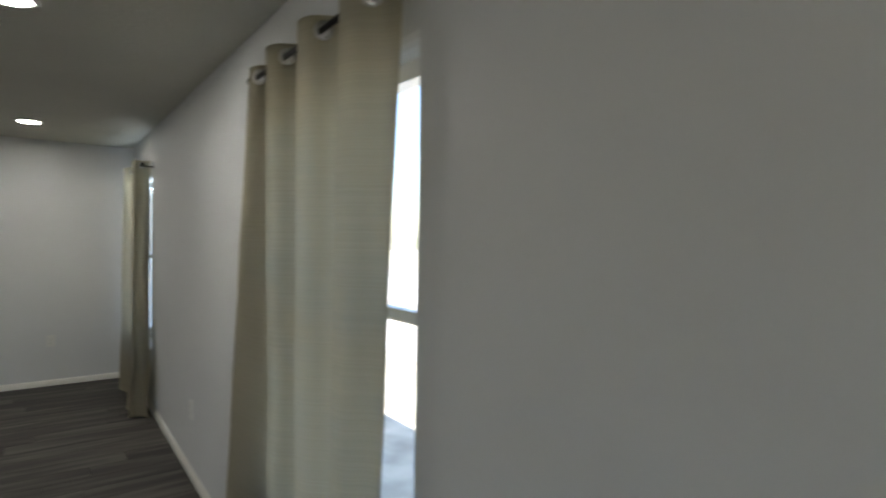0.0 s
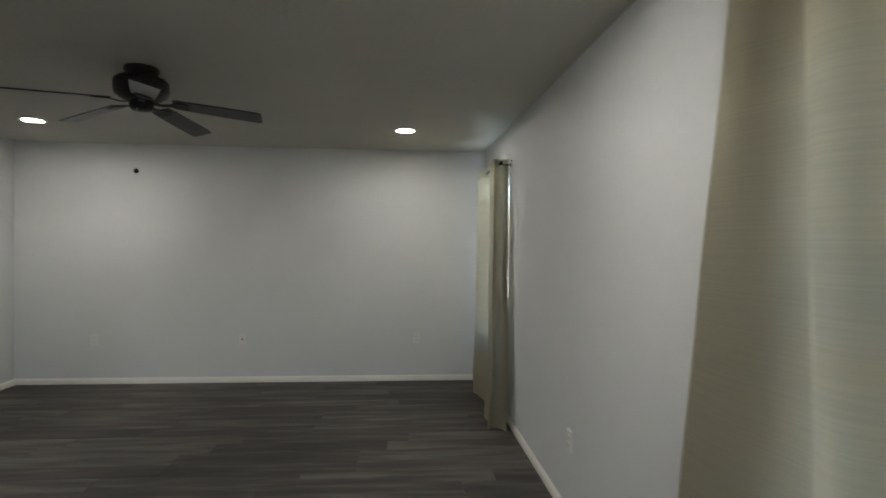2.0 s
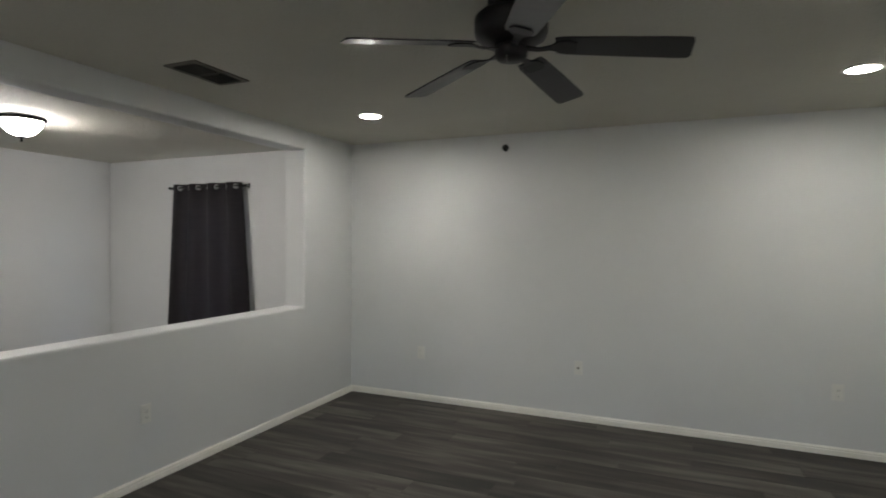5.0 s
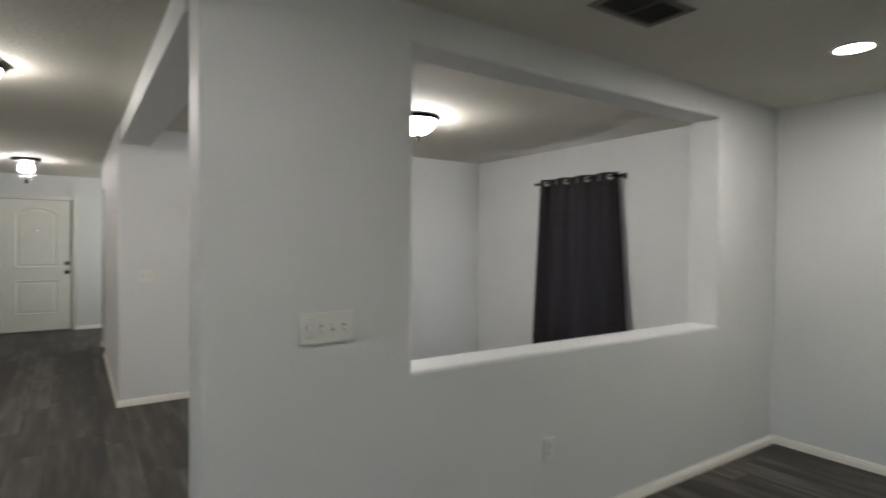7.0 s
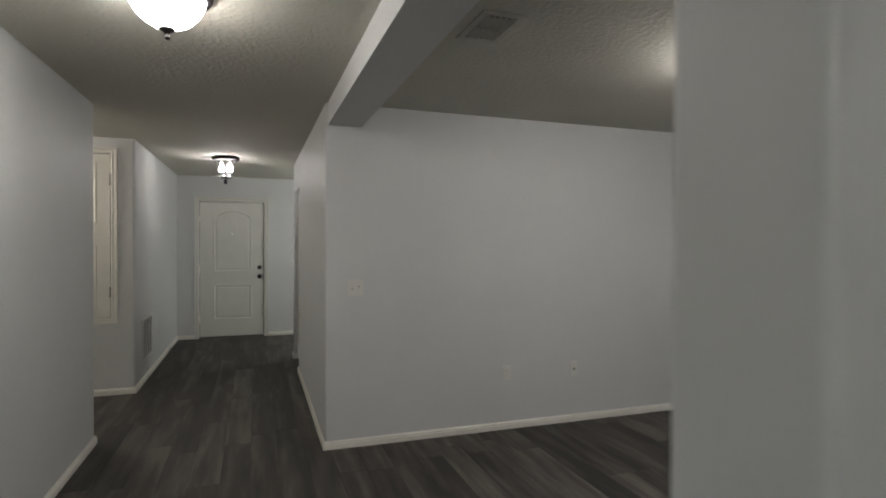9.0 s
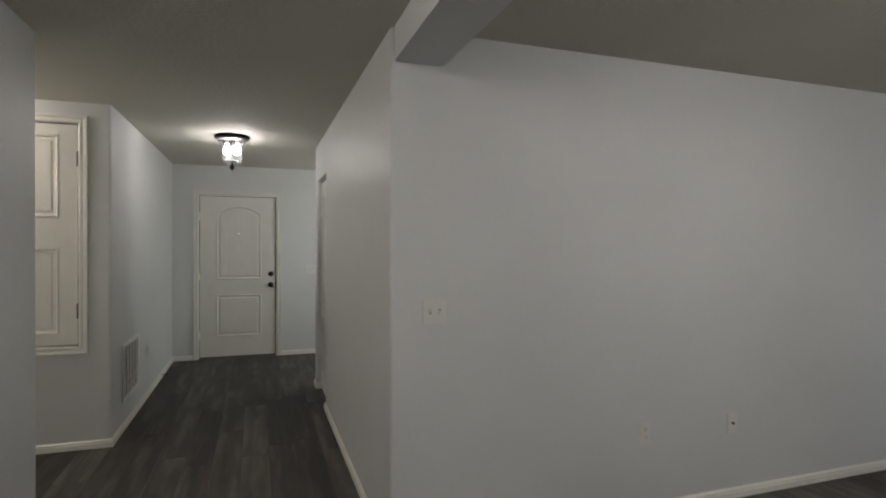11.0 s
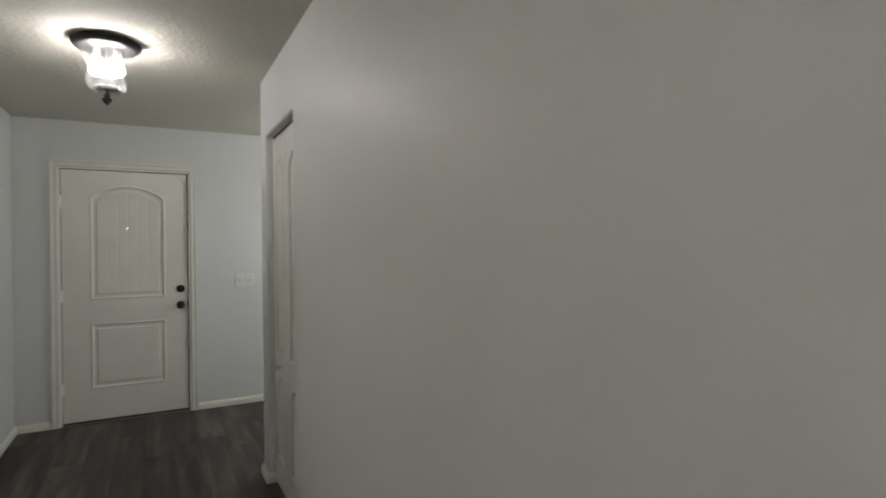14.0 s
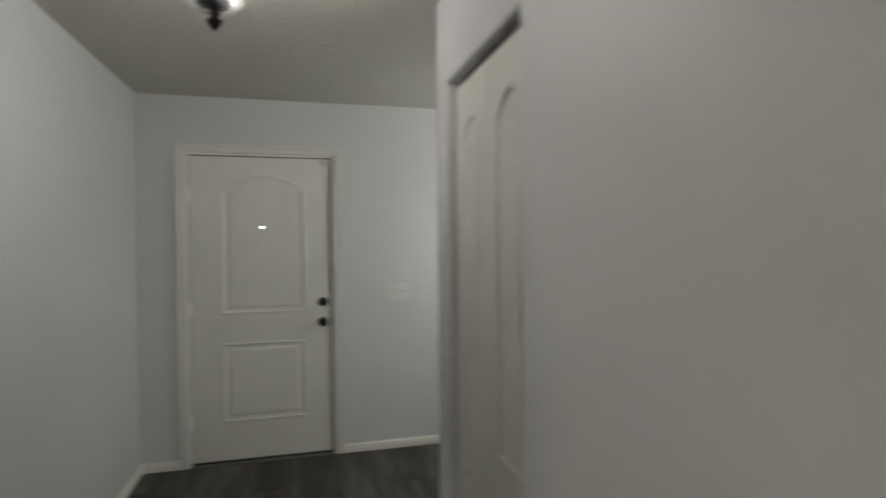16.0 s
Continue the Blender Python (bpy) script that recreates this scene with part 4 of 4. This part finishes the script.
# ---- plates on the walls: local x along the wall, local -y into the room ----


def plate(kind, at, rz, label, gangs=1, lit=(), dark_first=False):
    ob = thing(kind, label, "light switch" if "switch" in kind else "socket", at=at, rz=rz)
    D = 0.013 if gangs == 4 else 0.0105 if gangs == 2 else 0.0085   # how far the plate stands off the wall
    w = 0.070 + 0.046 * (gangs - 1)
    bm = box((-w / 2, -D, -0.0575), (w / 2, -0.0005, 0.0575))
    es = [e for e in bm.edges if all(v.co.y < -D + 0.001 for v in e.verts)]
    bmesh.ops.bevel(bm, geom=es, offset=0.003, segments=2, affect="EDGES")
    cover = part("cover_plate", bm, PLATE, ob)
    for g in range(gangs):
        x = (g - (gangs - 1) / 2) * 0.046
        if "switch" in kind:
            if dark_first and g == 0:
                part("dimmer_knob", turned([(0, 0), (0.016, 0), (0.0155, 0.004), (0.0125, 0.006), (0.0115, 0.021), (0.009, 0.023), (0, 0.023)], x, -D, 0.008), PLATE, ob, "ivory dimmer knob", True)
                part("slide", box((x - 0.014, -D - 0.0012, -0.033), (x + 0.014, -D + 0.001, -0.031)), SLOTGREY, cover)
                continue
            # the shade round the toggle is put into this grey block
            part("toggle_slot", box((x - 0.006, -D - 0.0015, -0.013), (x + 0.006, -D + 0.0005, 0.013)), SLOTGREY, cover)
            tg = box((x - 0.0055, -D - 0.0165, -0.006), (x + 0.0055, -D + 0.0005, 0.005), 0.0015)
            bmesh.ops.rotate(tg, verts=tg.verts, cent=(x, -D + 0.0035, 0), matrix=Matrix.Rotation(radians(28 if (g % 2) else -28), 3, "X"))
            part("toggle", tg, PLATE, ob)
        elif "socket" in kind:
            for s in (-1, 1):
                face = lathe([(0, 0), (0.0165, 0), (0.0165, 0.002), (0.015, 0.003), (0, 0.003)], 24)
                bmesh.ops.transform(face, matrix=Matrix.Translation((x, -D, s * 0.0195)) @ Matrix.Rotation(radians(90), 4, "X"), verts=face.verts)
                outlet = part("receptacle", face, PLATE, ob)
                sl = bmesh.new()
                for dx in (-0.006, 0.006):
                    add_box(sl, (x + dx - 0.001, -D - 0.004, s * 0.0195 - 0.002), (x + dx + 0.001, -D - 0.0027, s * 0.0195 + 0.006))
                add_box(sl, (x - 0.002, -D - 0.004, s * 0.0195 - 0.010), (x + 0.002, -D - 0.0027, s * 0.0195 - 0.006))
                part("slot", sl, SLOT, outlet)
        else:
            part("jack", turned([(0, 0), (0.0085, 0), (0.0085, 0.003), (0.0055, 0.003), (0.0055, 0.012), (0, 0.012)], x, -D, 0), HINGE, ob, "metal cable connector")
        for s in (-1, 1):
            part("screw", turned([(0, 0), (0.003, 0), (0.002, 0.0012), (0, 0.0014)], x, -D, s * (0.030 if "switch" in kind else 0.046 if kind == "cable_plate" else 0.0)) if not ("socket" in kind and s > 0) else turned([(0, 0), (0.002, 0), (0, 0.001)], x, -D, 0.001), PLATE, cover)
    return ob


SOCKET = "white double wall socket with plain cover plate"
for x in (-2.62, 0.638):
    plate("wall_socket", (x, YN, 0.448), 0, SOCKET)
plate("cable_plate", (-1.164, YN, 0.445), 0, "white wall plate with a cable connector")
plate("wall_socket", (XW, 4.20, 0.435), 90, SOCKET)
plate("wall_socket", (XE, 3.53, 0.425), -90, SOCKET)
plate("wall_socket", (XD, 3.97, 0.442), 90, SOCKET)
plate("cable_plate", (XD, 4.575, 0.434), 90, "white wall plate with a cable connector")
plate("wall_socket", (-10.27, YS, 0.44), 180, SOCKET)
plate("wall_switch", (XW, 3.03, 1.140), 90, "ivory four-gang light switch plate with dimmer", 4, dark_first=True)
plate("wall_switch", (XD, 2.775, 1.140), 90, "ivory two-gang toggle light switch plate", 2)
plate("wall_switch", (XF, 2.69, 1.125), 90, "ivory three-gang toggle light switch plate", 3)

stop = thing("door_stop", "small dark spring door stop on baseboard", "door stop", at=(-11.0, YS + 0.015, 0.045))
part("spring", tube([(0.004 * math.cos(a), 0.004 + 0.055 * a / 60, 0.005 * math.sin(a)) for a in np.linspace(0, 60, 160)], 0.0016, 6), BRONZE, stop)
part("tip", turned([(0, 0), (0.007, 0), (0.007, -0.012), (0, -0.013)], 0, 0.059, 0), SLOT, stop, "dark rubber tip")

# ---- outside ----
structure("ground", box((-60, -60, -0.30), (60, 60, -0.12)), GRASS, "pale dry sunlit ground around the house", "ground")
structure("pavement", box((4.5, -40, -0.13), (6.0, 40, -0.08), 0.01), CONCRETE, "pale concrete pavement", "pavement")
structure("road", box((7.6, -60, -0.14), (14.5, 60, -0.105)), CONCRETE, "pale sunlit street", "road")


def shrub(x, y, r, h, seed):
    rnd = random.Random(seed)
    ob = thing("shrub", "leafy green shrub beyond the lawn", "shrub", "shrubs outside", at=(x, y, -0.12))
    stems = bmesh.new()
    tips = []
    for k in range(9):
        a, s = rnd.uniform(0, 6.28), rnd.uniform(0.3, 0.9) * r
        tip = (s * math.cos(a), s * math.sin(a), h * rnd.uniform(0.45, 0.9))
        tube([(0, 0, 0), (tip[0] * 0.4, tip[1] * 0.4, tip[2] * 0.5), tip], 0.012, 5, stems)
        tips.append(tip)
    part("trunk", stems, BARK, ob)
    vs, fs = [], []
    for k in range(1600):
        c = Vector(rnd.choice(tips)) + Vector((rnd.gauss(0, 0.2 * r), rnd.gauss(0, 0.2 * r), rnd.gauss(0, 0.14 * h)))
        u = Vector((rnd.gauss(0, 1), rnd.gauss(0, 1), rnd.gauss(0, 1))).normalized()
        w = u.orthogonal().normalized()
        l = rnd.uniform(0.03, 0.06)
        n = len(vs)
        vs += [c - u * l, c + w * l * 0.45, c + u * l, c - w * l * 0.45]
        fs.append((n, n + 1, n + 2, n + 3))
    me = bpy.data.meshes.new("crown")
    me.from_pydata([v[:] for v in vs], [], fs)
    me.materials.append(LEAF)
    crown = new("crown", me)
    crown.parent = ob
    return ob


for k, (x, y, r, h) in enumerate(((15.8, 7.0, 1.2, 1.6), (16.4, 10.5, 1.5, 2.4), (15.6, 14.0, 1.1, 1.4), (16.8, 18.0, 1.6, 2.8), (16.0, 3.5, 1.2, 1.7), (16.5, 22.5, 1.5, 2.2))):
    shrub(x, y, r, h, 40 + k)

# ---- floor planks ----
floor = structure("floor", box((XF - 0.15, YB - 0.12, -0.10), (XE + 0.15, YN + 0.15, -0.006)), SUBFLOOR, "dark grey-brown wood-look vinyl plank floor", "floor")
ROOMS = [(XB, YB, XE, YS), (XW, YS, XE, YN), (XD, YS, XW, YN), (XA, -0.6, XB, YS), (XF, YS, XD, YH), (XP, -0.6, XA, YS), (XF, YH, XEND, 4.2), (CLI, YH, CLO, YH + 0.2)]
PW, PL, GAP = 0.178, 1.22, 0.0012


def plank_mesh(length):
    bm = box((0, 0, -0.006), (length - GAP, PW - GAP, 0.0))
    es = [e for e in bm.edges if all(v.co.z > -0.001 for v in e.verts)]
    bmesh.ops.bevel(bm, geom=es, offset=0.0012, segments=1, affect="EDGES")
    me = bpy.data.meshes.new("plank")
    bm.to_mesh(me)
    bm.free()
    me.materials.append(PLANK)
    return me


whole = plank_mesh(PL)
count, rest = 0, []
rnd = random.Random(11)
y = YB
while y < YN + 0.05:
    x = XF - 0.1 - rnd.uniform(0, PL)
    while x < XE:
        a, b = max(x, XF - 0.05), min(x + PL, XE + 0.05)
        if b - a > 0.05 and any(a < r[2] and b > r[0] and y < r[3] and y + PW > r[1] for r in ROOMS):
            near = y + PW > 0.6 and not (XD < x < XWD - 1.2 and y > 4.0) and not (x < XEND and y > 3.2)
            if near and count < 300:
                ob = new("plank", whole if b - a > PL - 0.001 else plank_mesh(b - a))
                ob.parent = floor
                ob.location = (a, y, 0)
                count += 1
            else:
                rest.append((a, b, y))
        x += PL
    y += PW
if rest:
    verts, faces = [], []
    for a, b, y in rest:
        n = len(verts)
        x0, x1, y0, y1, e = a, b - GAP, y, y + PW - GAP, 0.0012
        verts += [(x0, y0, -0.006), (x1, y0, -0.006), (x1, y1, -0.006), (x0, y1, -0.006), (x0, y0, -e), (x1, y0, -e), (x1, y1, -e), (x0, y1, -e),
                  (x0 + e, y0 + e, 0), (x1 - e, y0 + e, 0), (x1 - e, y1 - e, 0), (x0 + e, y1 - e, 0)]
        for base in (0, 4):
            for k in range(4):
                faces.append((n + base + k, n + base + (k + 1) % 4, n + base + 4 + (k + 1) % 4, n + base + 4 + k))
        faces.append((n + 8, n + 9, n + 10, n + 11))
    me = bpy.data.meshes.new("plank_rest")
    me.from_pydata(verts, [], faces)
    me.materials.append(PLANK)
    far = new("plank_rest", me)
    far.parent = floor
    tagged(far, kind="stuff")
